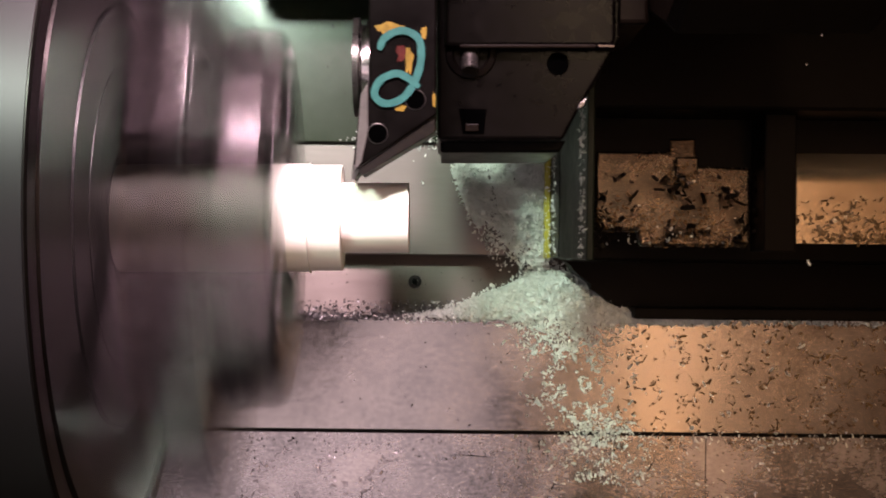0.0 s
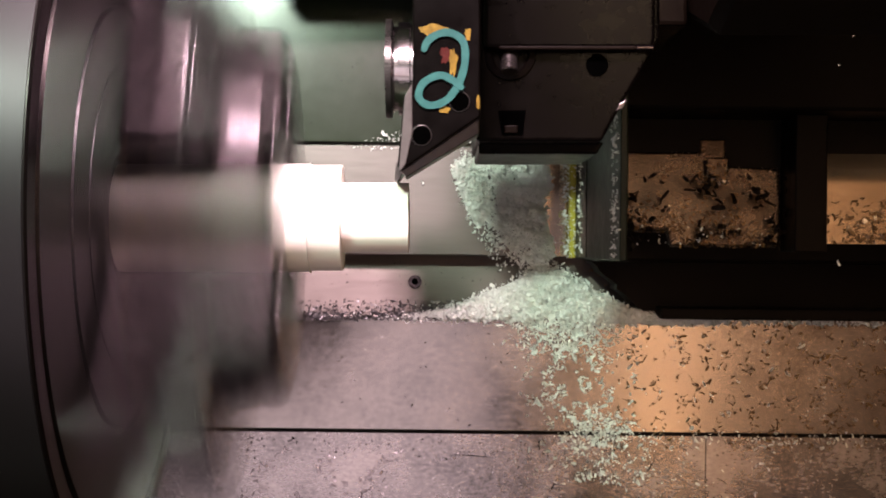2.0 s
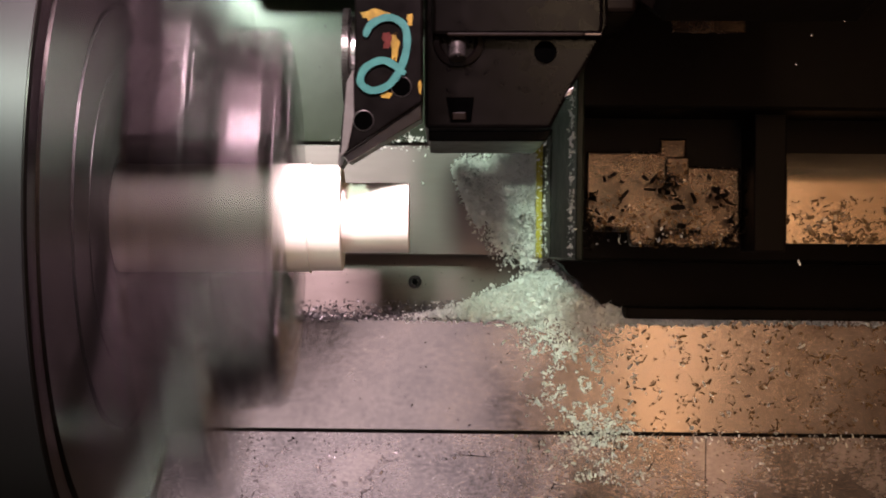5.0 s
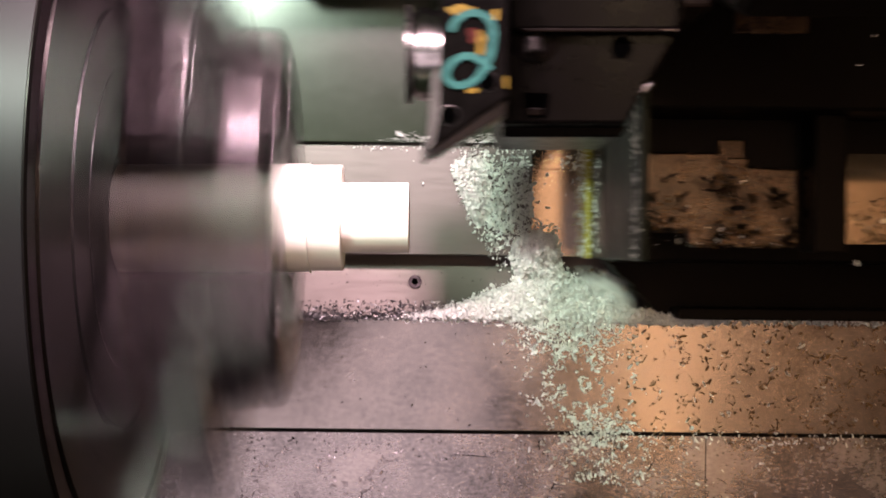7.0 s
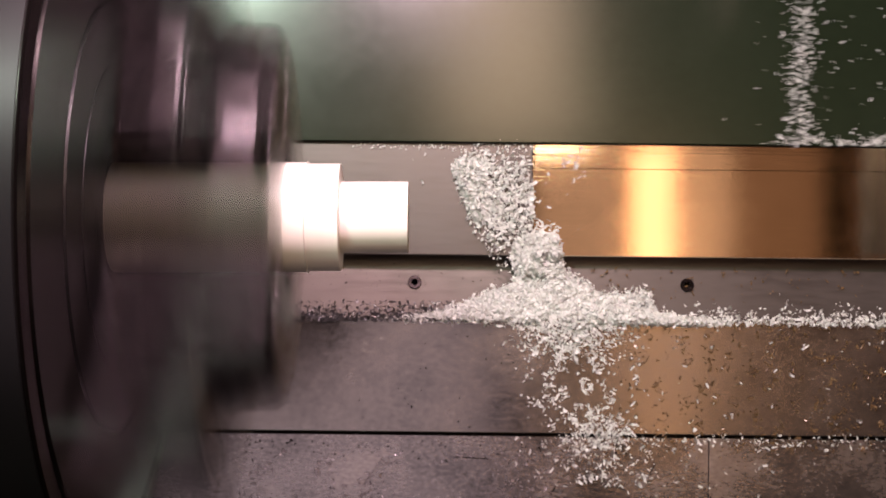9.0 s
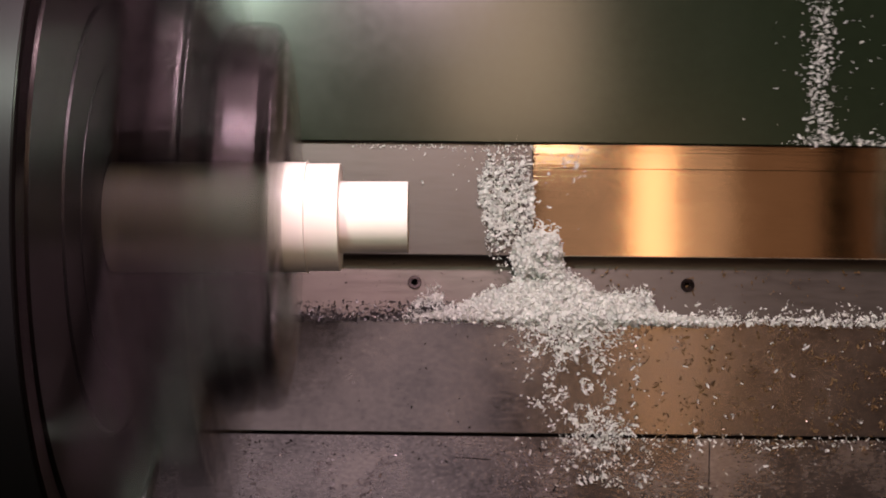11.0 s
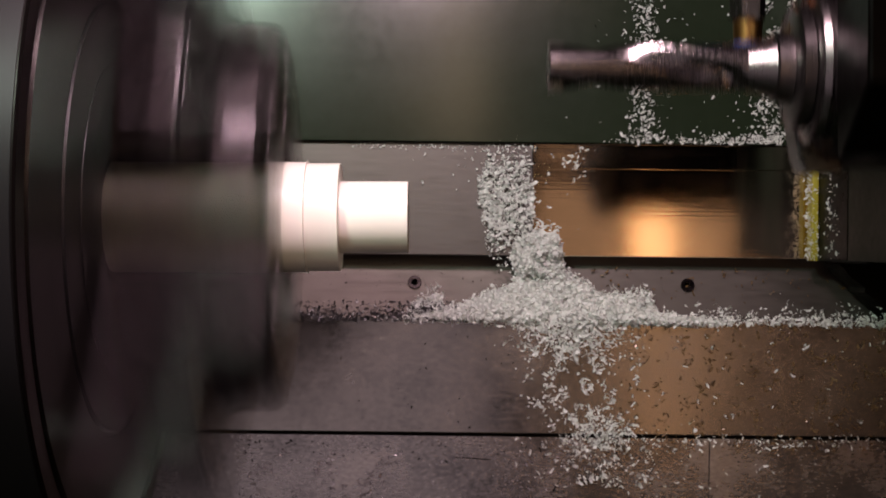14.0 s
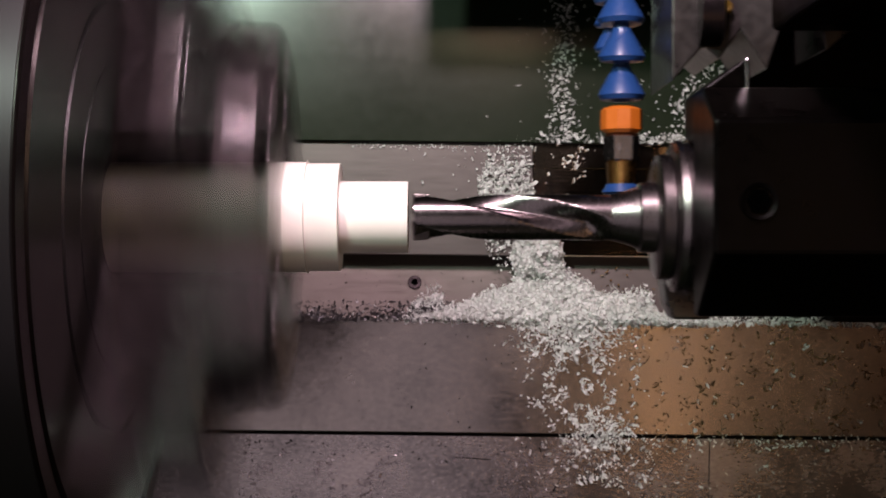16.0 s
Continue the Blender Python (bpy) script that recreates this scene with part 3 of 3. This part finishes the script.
# ---- chips ----
def flakes(spots, size, seed, normal_jitter=1.0):
    """Curled shavings at the given (x, y, z) spots, as one mesh."""
    rng = random.Random(seed)
    verts, faces = [], []
    for x, y, z in spots:
        a = 0.78 * size * min(2.0, rng.lognormvariate(-0.10, 0.42))
        b = a * rng.uniform(0.16, 0.46)
        curl = rng.uniform(0.8, 4.8) / a
        rot = Euler((rng.gauss(0, normal_jitter), rng.gauss(0, normal_jitter), rng.uniform(0, 6.3))).to_matrix()
        k = len(verts)
        steps = 4
        skew = rng.uniform(-0.5, 0.5)
        for i in range(steps):
            s = a * (i / (steps - 1) - 0.5)
            cx, cz = math.sin(curl * s) / curl, (1 - math.cos(curl * s)) / curl
            wdt = b * (0.45 + 0.55 * math.sin(math.pi * (0.15 + 0.7 * i / (steps - 1)))) * 0.5
            for side in (-1, 1):
                v = rot @ Vector((cx, side * wdt + skew * s * 0.5, cz))
                verts.append((x + v.x, y + v.y, z + v.z))
        for i in range(steps - 1):
            faces.append((k + 2 * i, k + 2 * i + 1, k + 2 * i + 3, k + 2 * i + 2))
    return verts, faces


def heap_mesh(name, spots, size, seed, mat, m, label, jitter=1.0, category="shavings", extra=None):
    verts, faces = flakes(spots, size, seed, jitter)
    if extra:
        k = len(verts)
        verts += extra[0]
        faces += [tuple(i + k for i in f) for f in extra[1]]
    me = bpy.data.meshes.new(name)
    me.from_pydata(verts, [], faces)
    me.materials.append(mat)
    ob = new(name, me)
    ob.matrix_basis = m
    return tagged(ob, label, category, kind="stuff")


def mound(outline_low, outline_high, x0, x1, base, height, count, seed, n=60):
    """Spots over a ridge between two edge curves (functions of x), and a lumpy core under them."""
    rng = random.Random(seed)
    spots, verts, faces = [], [], []
    rows = 14
    def edges(x):
        lo, hi = outline_low(x), outline_high(x)
        u = (x - x0) / (x1 - x0)
        e = min(1.0, 5 * u * (1 - u) + 0.12)
        mid = (lo + hi) / 2
        wob = 0.35 * noise.noise(Vector((x * 140, seed, 0)))
        wob2 = 0.35 * noise.noise(Vector((x * 140, seed, 9)))
        return mid + (lo - mid) * (e ** 0.5 + wob * 0.4), mid + (hi - mid) * (e ** 0.5 + wob2 * 0.4)

    def h(x, v):
        lo, hi = edges(x)
        u = (x - x0) / (x1 - x0)
        dome = max(0.0, 1 - (2 * v - 1) ** 2) ** 0.6 * min(1.0, 6 * u * (1 - u) + 0.05)
        return base(x, lo + (hi - lo) * v) + height(x) * dome * (0.72 + 0.5 * noise.noise(Vector((x * 60, v * 3, seed))) + 0.75 * noise.noise(Vector((x * 190, v * (hi - lo) * 190, seed + 5))) + 0.55 * noise.noise(Vector((x * 95, v * (hi - lo) * 95, seed + 8))))
    for i in range(n + 1):
        x = x0 + (x1 - x0) * i / n
        lo, hi = edges(x)
        for j in range(rows + 1):
            v = j / rows
            verts.append((x, lo + (hi - lo) * v, h(x, v) - 0.0028))
    for i in range(n):
        for j in range(rows):
            k = i * (rows + 1) + j
            faces.append((k, k + rows + 1, k + rows + 2, k + 1))
    while len(spots) < count:
        x = rng.uniform(x0, x1)
        lo, hi = edges(x)
        if rng.random() > (hi - lo) / 0.045 + 0.12:
            continue
        v = rng.gauss(0.5, 0.27)
        if not -0.16 < v < 1.16:
            continue
        spots.append((x, lo + (hi - lo) * v, h(x, min(1, max(0, v))) + rng.uniform(-0.0028, 0.0030)))
    return spots, (verts, faces)


def curve(*pts):
    def f(x):
        if x <= pts[0][0]:
            return pts[0][1]
        for (a, p), (b, q) in zip(pts, pts[1:]):
            if x <= b:
                return p + (q - p) * (x - a) / (b - a)
        return pts[-1][1]
    return f


# heap in the corner of the ledge
def rise(y):
    return -0.42786 + (-0.37483 - -0.42786) * min(1, max(0, (-0.01159 - y) / (-0.01159 - -0.04594)))


low = curve((-0.02557, -0.04754), (0.18617, -0.05154))
high = curve((-0.02557, -0.04434), (0.00639, -0.03875), (0.04634, -0.02437), (0.07231, -0.01079), (0.09029, -0.01958), (0.12624, -0.04035), (0.18617, -0.04834))
spots, core = mound(low, high, -0.02557, 0.18617, lambda x, y: rise(y), lambda x: 0.011, 12500, 3)
heap_mesh("shavings_heap", spots, 0.0049, 4, CHIP, TILT, "heap of white plastic shavings on the ledge", extra=core)


def bank(name, x0, x1, low, high, tall, count, seed, label, m=TILT, floor=-0.40918):
    spots, core = mound(low, high, x0, x1, lambda x, y: floor, lambda x: tall, count, seed, 24)
    return heap_mesh(name, spots, 0.0047, seed + 1, CHIP, m, label, extra=core if tall > 0.006 else None)


# bank above it on the strip, and the clumps that come loose from it
bank("shavings_bank", 0.02448, 0.06238, curve((0.02448, 0.01816), (0.03474, -0.00276), (0.06238, -0.01145)), curve((0.02448, 0.06554), (0.06238, 0.07225)), 0.006, 1900, 5, "bank of white plastic shavings on the steel strip")
clump_left = bank("shavings_clump", 0.00632, 0.03237, curve((0.00632, 0.04974), (0.02211, 0.01619), (0.03237, 0.00632)), curve((0.00632, 0.06159), (0.03237, 0.07067)), 0.010, 2000, 15, "loose clump of white plastic shavings")
clump_top = bank("shavings_clump", 0.03375, 0.07496, curve((0.03375, 0.03571), (0.07496, 0.02983)), curve((0.03375, 0.06789), (0.07496, 0.06946)), 0.013, 3400, 25, "loose clump of white plastic shavings")
clump_low = bank("shavings_clump", 0.03768, 0.07771, curve((0.03768, 0.00353), (0.06318, -0.01138), (0.07771, -0.01060)), curve((0.03768, 0.04160), (0.06907, 0.03768), (0.07771, 0.00432)), 0.012, 3200, 35, "loose clump of white plastic shavings")


def scatter(name, count, seed, place, size, mat, m, label, jitter=0.5):
    rng = random.Random(seed)
    return heap_mesh(name, [place(rng) for _ in range(count)], size, seed, mat, m, label, jitter, "chips")


def clustered(rng, spread, cells, seed):
    """A uniform pick that favours the clumps of a noise field."""
    while True:
        u, v = rng.random(), rng.random()
        if noise.noise(Vector((u * cells[0], v * cells[1], seed))) + rng.uniform(-spread, spread) > 0.08:
            return u, v


PLATE_TOP = -0.37363 + 0.0008
FRONT_TOP = -0.37784 + 0.0008


def spill(rng):
    while True:
        u, v = clustered(rng, 0.16, (14, 14), 3.3)
        x, y = 0.05178 + u * 0.12563, -0.04759 - v * 0.11040
        mid = 0.07652 + v * 0.03617
        if rng.random() < math.exp(-((x - mid) / 0.02360) ** 2) * (1.15 - 0.7 * v):
            return x, y, PLATE_TOP + rng.uniform(0, 0.002)


scatter("spilled_shavings", 1000, 41, spill, 0.0035, CHIP, TILT, "white plastic shavings spilled down the steel plate")


def tongue(rng):
    x = rng.gauss(0.08794, 0.01827)
    return x, -0.04759 - abs(rng.gauss(0, 0.01142)), PLATE_TOP + rng.uniform(0, 0.006)


scatter("spilled_tongue", 1000, 43, tongue, 0.0036, CHIP, TILT, "tongue of white shavings hanging over the plate edge", 1.0)


def knot(rng):
    return rng.gauss(0.10698, 0.01066), rng.gauss(-0.12449, 0.00495), PLATE_TOP + rng.uniform(0, 0.005)


scatter("shavings_knot", 420, 44, knot, 0.0036, CHIP, TILT, "small knot of shavings over the plate seam", 1.0)


def wide_plate(rng):
    u, v = clustered(rng, 0.16, (26, 9), 7.1)
    return 0.11649 + u * 0.21319, -0.04911 - v * 0.08566, PLATE_TOP + rng.uniform(0, 0.0012)


scatter("plate_chips", 1500, 45, wide_plate, 0.0028, WET, TILT, "oily brown chips stuck to the steel plate")
scatter("plate_shavings", 90, 46, wide_plate, 0.0036, CHIP, TILT, "white plastic shavings stuck to the steel plate")


def front(rng):
    return 0.04416 + rng.random() ** 1.0 * 0.21319, -0.12601 - abs(rng.gauss(0, 0.01903)), FRONT_TOP + rng.uniform(0, 0.001)


scatter("front_shavings", 60, 47, front, 0.0036, CHIP, TILT, "white shavings scattered on the front plate")


def seam(rng):
    return 0.06700 + rng.random() * 0.24365, rng.gauss(-0.12601, 0.00228), PLATE_TOP + rng.uniform(0, 0.001)


scatter("seam_shavings", 170, 48, seam, 0.0034, CHIP, SKEW, "shavings caught in the plate seam")


def row(rng):
    x = -0.10347 + rng.random() * 0.11985
    y = -0.04754 + min(0.012, abs(rng.gauss(0, 0.0052)))
    return x, y, rise(y) + rng.uniform(0.001, 0.006)


scatter("metal_swarf", 1500, 49, row, 0.0034, SWARF, TILT, "dark grey metal swarf lying along the ledge", 1.0)
scatter("swarf_shavings", 170, 50, lambda rng: (lambda x, y: (x, y, rise(y) + rng.uniform(0.002, 0.007)))(0.01438 - abs(rng.gauss(0, 0.02996)), -0.04794 + abs(rng.gauss(0, 0.00519))), 0.0034, CHIP, TILT, "white shavings mixed into the swarf", 1.0)


def far_row(rng):
    x = 0.13423 + rng.random() * 0.23970
    y = -0.04994 - (x - 0.13423) * 0.011 + abs(rng.gauss(0, 0.00559)) * (0.7 + 0.8 * abs(noise.noise(Vector((x * 50, 0, 1)))))
    return x, y, rise(y) + rng.uniform(0.0005, 0.0045)


scatter("ledge_shavings", 1500, 51, far_row, 0.0038, CHIP, TILT, "white shavings lying along the ledge", 1.0)


def ledge_specks(rng):
    u, v = clustered(rng, 0.3, (16, 4), 2.2)
    return 0.09484 + u * 0.20092, -0.01165 - v * 0.02813, -0.42786 + 0.0012


scatter("ledge_chips", 130, 52, ledge_specks, 0.0034, WET, SKEW, "oily brown chips stuck to the ledge")
scatter("strip_shavings", 60, 53, lambda rng: (rng.gauss(0.03790, 0.03356), 0.07343 - abs(rng.gauss(0, 0.01974)), -0.40978 + 0.001), 0.0032, CHIP, SKEW, "single shavings on the steel strip")
scatter("cover_edge_shavings", 110, 54, lambda rng: (-0.06475 + rng.random() * 0.13028, rng.gauss(0.07067, 0.001184), -0.40978 + 0.001), 0.0026, CHIP, SKEW, "shavings caught under the edge of the cover")
scatter("strip_flakes", 30, 55, lambda rng: (rng.gauss(0.09262, 0.00549), rng.gauss(0.06201, 0.00549), -0.40798 + 0.001), 0.0040, CHIP, SKEW, "few shavings on the polished cover")


# shavings that ride on the sliding cover and the saddle
GREEN_TOP = -0.40556 + 0.0008


def streak(rng):
    if rng.random() < 0.9:
        return rng.gauss(-0.02341, 0.00585), 0.07451 + rng.random() * 0.16384, GREEN_TOP + rng.uniform(0, 0.003)
    return rng.gauss(-0.00936, 0.03121), 0.07451 + rng.random() * 0.11703, GREEN_TOP


def hem_row(rng):
    if rng.random() < 0.55:
        return -0.05227 + rng.random() ** 0.7 * 0.12483, 0.07412 + abs(rng.gauss(0, 0.00312)), GREEN_TOP + rng.uniform(0, 0.003)
    return rng.gauss(0.06671, 0.01170), 0.07451 + abs(rng.gauss(0, 0.02926)), GREEN_TOP + rng.uniform(0, 0.002)


the_streak = scatter("cover_streak", 900, 61, streak, 0.0034, CHIP, SKEW, "streak of white shavings sliding down the green cover", 0.7)
riders = [scatter("cover_shavings", 560, 60, hem_row, 0.0034, CHIP, SKEW, "white shavings riding on the green cover edge", 0.7)]
EDGE = 0.09668
riders.append(scatter("wiper_shavings", 520, 62, lambda rng: (EDGE - rng.uniform(-0.0002, 0.009), -0.00434 + rng.random() ** 1.1 * 0.08686, -0.39773 + rng.uniform(-0.004, 0.005)), 0.0034, CHIP, SKEW, "shavings clinging to the yellow wiper", 1.0))
riders.append(scatter("plate_edge_shavings", 320, 63, lambda rng: (EDGE - rng.uniform(0.0002, 0.0016), -0.00414 + rng.random() * 0.09776, rng.choice((rng.gauss(-0.36157, 0.012), rng.gauss(-0.16873, 0.008)))), 0.0034, CHIP, SKEW, "shavings clinging to the green end plate", 1.2))


def cover_clump(rng):
    u, v = clustered(rng, 0.2, (5, 7), 1.7)
    return 0.052 + 0.042 * u ** 0.7, 0.0755 + 0.10 * v, GREEN_TOP + rng.uniform(0, 0.004)


riders.append(scatter("cover_clump", 620, 74, cover_clump, 0.0036, CHIP, SKEW, "clump of white shavings on the green cover beside the saddle", 1.0))


def rail_chips(rng):
    k = rng.random()
    if k < 0.40:
        return rng.uniform(0.11066, 0.17836), 0.01074 + abs(rng.gauss(0, 0.00911)), -0.23201 + rng.uniform(0, 0.003)
    if k < 0.62:
        return rng.uniform(0.14006, 0.19673), rng.uniform(0.00261, 0.01173), -0.23261 + rng.uniform(0, 0.003)
    if k < 0.72:
        return rng.uniform(0.14896, 0.16673), 0.03845 + abs(rng.gauss(0, 0.00517)), -0.22598 + rng.uniform(0, 0.002)
    return rng.uniform(0.22227, 0.36585), rng.uniform(0.00557, 0.02983), -0.23804 + rng.uniform(0, 0.003)


def sludge(rng):
    u, v = clustered(rng, 0.2, (9, 5), 4.4)
    return 0.10734 + u * 0.09729, 0.000324 + v * 0.04378, -0.22538 + rng.uniform(-0.004, 0.003)


riders.append(scatter("saddle_sludge", 170, 70, sludge, 0.0062, DARK, SKEW, "black oily sludge caked on the saddle", 0.5))
riders.append(scatter("saddle_shavings", 35, 71, lambda rng: (rng.uniform(0.10961, 0.19653), 0.00422 + abs(rng.gauss(0, 0.01103)), -0.22538 + rng.uniform(-0.002, 0.003)), 0.0030, CHIP, SKEW, "few pale shavings on the saddle", 0.8))
riders.append(scatter("saddle_chips", 900, 64, rail_chips, 0.0030, WET, SKEW, "oily brown chips stuck to the saddle", 0.7))


def guard_chips(rng):
    u, v = clustered(rng, 0.25, (11, 3), 8.4)
    return 0.2225 + u * 0.155, 0.0065 + 0.026 * v ** 1.1, -0.2378 + rng.uniform(0, 0.0022)


riders.append(scatter("guard_chips", 520, 73, guard_chips, 0.0046, WET, SKEW, "oily brown chips stuck to the guard plate", 0.7))


def specks(rng):
    return -0.09518 + rng.random() * 0.16384, 0.07646 + rng.random() * 0.09362, GREEN_TOP - 0.0004


riders.append(scatter("cover_specks", 60, 65, specks, 0.0018, DARK, SKEW, "dark specks of grime on the green cover", 0.2))
riders.append(scatter("hanging_chip", 3, 66, lambda rng: (0.23559 + rng.uniform(-0.001, 0.001), -0.00367 - rng.uniform(0, 0.004), -0.24105), 0.0034, CHIP, SKEW, "white shaving hanging under the guard plate", 1.0))


def grit(rng):
    x = -0.13096 + rng.random() ** 1.4 * 0.26649
    return x, -0.12830 - abs(rng.gauss(0, 0.00685)), FRONT_TOP - 0.0004


scatter("oily_grit", 260, 67, grit, 0.0016, DARK, SKEW, "oily dark grit along the front plate", 0.3)
scatter("plate_grit", 70, 68, lambda rng: (-0.10812 + rng.random() * 0.15989, -0.04911 - rng.random() * 0.07233, PLATE_TOP - 0.0004), 0.0018, DARK, SKEW, "dark specks on the bed plate", 0.3)
scatter("ledge_grit", 90, 69, lambda rng: (-0.10609 + rng.random() * 0.19289, -0.00964 - rng.random() * 0.02411, -0.42786 + 0.0004), 0.0018, DARK, SKEW, "dark specks on the ledge plate", 0.3)


def scuff(rng):
    u, v = clustered(rng, 0.15, (12, 3), 6.6)
    return -0.13477 + u ** 1.3 * 0.23603, -0.13515 - v * 0.04188, FRONT_TOP - 0.0005


scatter("plate_scuffs", 420, 72, scuff, 0.0030, SCUFF, SKEW, "bare bright scuffs on the front plate", 0.06)


# scratches on the front plate
for k, (x0, y0, x1, y1) in enumerate([(0.07195, -0.16713, 0.07995, -0.15266), (0.13857, -0.15114, 0.14429, -0.14124), (0.00609, -0.13896, 0.03655, -0.14048)]):
    m = SKEW @ Matrix.Translation((x0, y0, -0.37784 + 0.0001)) @ Matrix.Rotation(math.atan2(y1 - y0, x1 - x0), 4, "Z")
    tagged(part("scratch", prism([(0, 0), (math.hypot(x1 - x0, y1 - y0) * 0.5, 0.0005), (math.hypot(x1 - x0, y1 - y0), 0), (math.hypot(x1 - x0, y1 - y0) * 0.5, -0.0003)], 0, 0.0002, 0), HOLE, m=m), "dark scratch in the steel front plate", "scratch", group="plate scratches")


# ---- what moves ----
def motions():
    spin = [(k / 30, 89.0 * k) for k in range(481)]
    for ob in (the_chuck, the_work):
        walk(ob, [(t, SPINDLE @ pose(0, 0, 0, a)) for t, a in spin])
    # seconds, carriage along the spindle, turret slide up the slant, turret index angle
    ride = [(0.0, -0.0223, 0.0007, 0), (0.1, -0.0160, 0.0003, 0), (0.2, 0.0030, -0.0004, 0), (0.3, 0.0066, -0.0010, 0), (0.5, 0.0066, -0.0012, 0),
            (1.0, 0.0034, -0.0016, 0), (1.2, 0.0022, -0.0010, 0), (1.5, 0.0, 0.0, 0), (2.0, -0.0049, 0.0, 0), (2.5, -0.0094, 0.0, 0), (3.0, -0.0141, 0.0002, 0),
            (3.5, -0.0185, 0.0001, 0), (4.0, -0.0232, 0.0002, 0), (4.25, -0.0255, 0.0003, 0), (4.8, -0.0262, 0.0058, 0), (5.9, -0.0392, 0.0060, 0),
            (6.3, -0.0390, 0.0098, 0), (6.5, -0.0381, 0.0088, 0), (6.6, -0.0375, 0.0088, 0), (6.7, -0.0325, 0.0085, 0), (6.8, -0.0172, 0.0082, 0), (6.9, -0.0040, 0.0080, 0),
            (7.0, 0.0060, 0.0078, 0), (7.5, 0.0514, 0.0074, 0), (7.6, 0.0555, 0.0074, 0), (7.7, 0.0562, 0.0076, 0), (7.8, 0.0605, 0.0112, 0), (7.9, 0.0710, 0.0190, 0),
            (8.0, 0.0903, 0.0279, 0), (8.1, 0.1080, 0.0364, 0), (8.3, 0.1450, 0.0536, 0), (8.5, 0.1800, 0.0720, 0), (8.6, 0.1980, 0.0810, 0), (9.0, 0.2680, 0.1150, 0),
            (9.2, 0.2750, 0.1250, 0), (9.6, 0.2900, 0.1700, 0), (10.0, 0.3000, 0.2000, 60), (10.4, 0.3000, 0.2000, 120), (10.8, 0.2900, 0.1700, 180), (11.2, 0.2760, 0.1300, 180), (12.5, 0.2755, 0.1300, 180),
            (12.7, 0.2680, 0.1300, 180), (13.0, 0.2190, 0.1280, 180), (13.1, 0.2020, 0.1260, 180), (13.3, 0.1680, 0.1100, 180), (13.5, 0.1590, 0.0900, 180), (13.8, 0.1590, 0.0637, 180),
            (14.0, 0.1590, 0.0450, 180), (14.5, 0.1590, -0.0013, 180), (14.7, 0.1560, -0.0110, 180), (15.0, 0.1463, -0.0160, 180), (15.5, 0.1217, -0.0160, 180), (16.0, 0.1042, -0.0160, 180)]
    for ob in (the_saddle, the_cover, *riders):
        walk(ob, [(t, SKEW @ pose(a, 0, 0)) for t, a, c, r in ride])
    slide = {0.0: 0.19, 7.6: 0.19, 7.7: 0.16, 7.8: 0.10, 7.9: 0.03}
    high = 0.19
    rows = []
    for t, a, c, r in ride:
        high = slide[t] if t in slide else (high if t < 7.9 else 0.0)
        rows.append((t, SKEW @ pose(a, high, 0)))
    walk(the_streak, rows)
    walk(the_turret, [(t, TILT @ Matrix.Translation(PIVOT + Vector((a, c, 0))) @ pose(0, 0, 0, r)) for t, a, c, r in ride])
    # clumps of shavings pushed by the wiper and sliding down
    still = [(0, (0, 0, 0)), (4.0, (0, 0, 0))]
    top = still + [(6.3, (-0.014, 0, 0)), (6.5, (-0.014, -0.006, 0)), (6.7, (-0.004, -0.028, 0)), (6.9, (0.025, -0.070, 0)), (7.1, (0.074, -0.100, -0.002)), (16, (0.074, -0.100, -0.002))]
    lower_ = still + [(6.3, (-0.012, 0, 0)), (6.6, (-0.012, -0.003, 0)), (6.8, (0.0, -0.012, 0)), (7.0, (0.010, -0.026, -0.002)), (16, (0.010, -0.026, -0.002))]
    left = [(0, (0, 0, 0)), (9.2, (0, 0, 0)), (9.8, (0, -0.012, 0)), (10.6, (-0.030, -0.099, 0.002)), (16, (-0.030, -0.099, 0.002))]
    for ob, rows in ((clump_top, top), (clump_low, lower_), (clump_left, left)):
        walk(ob, [(t, TILT @ Matrix.Translation(v)) for t, v in rows])


motions()
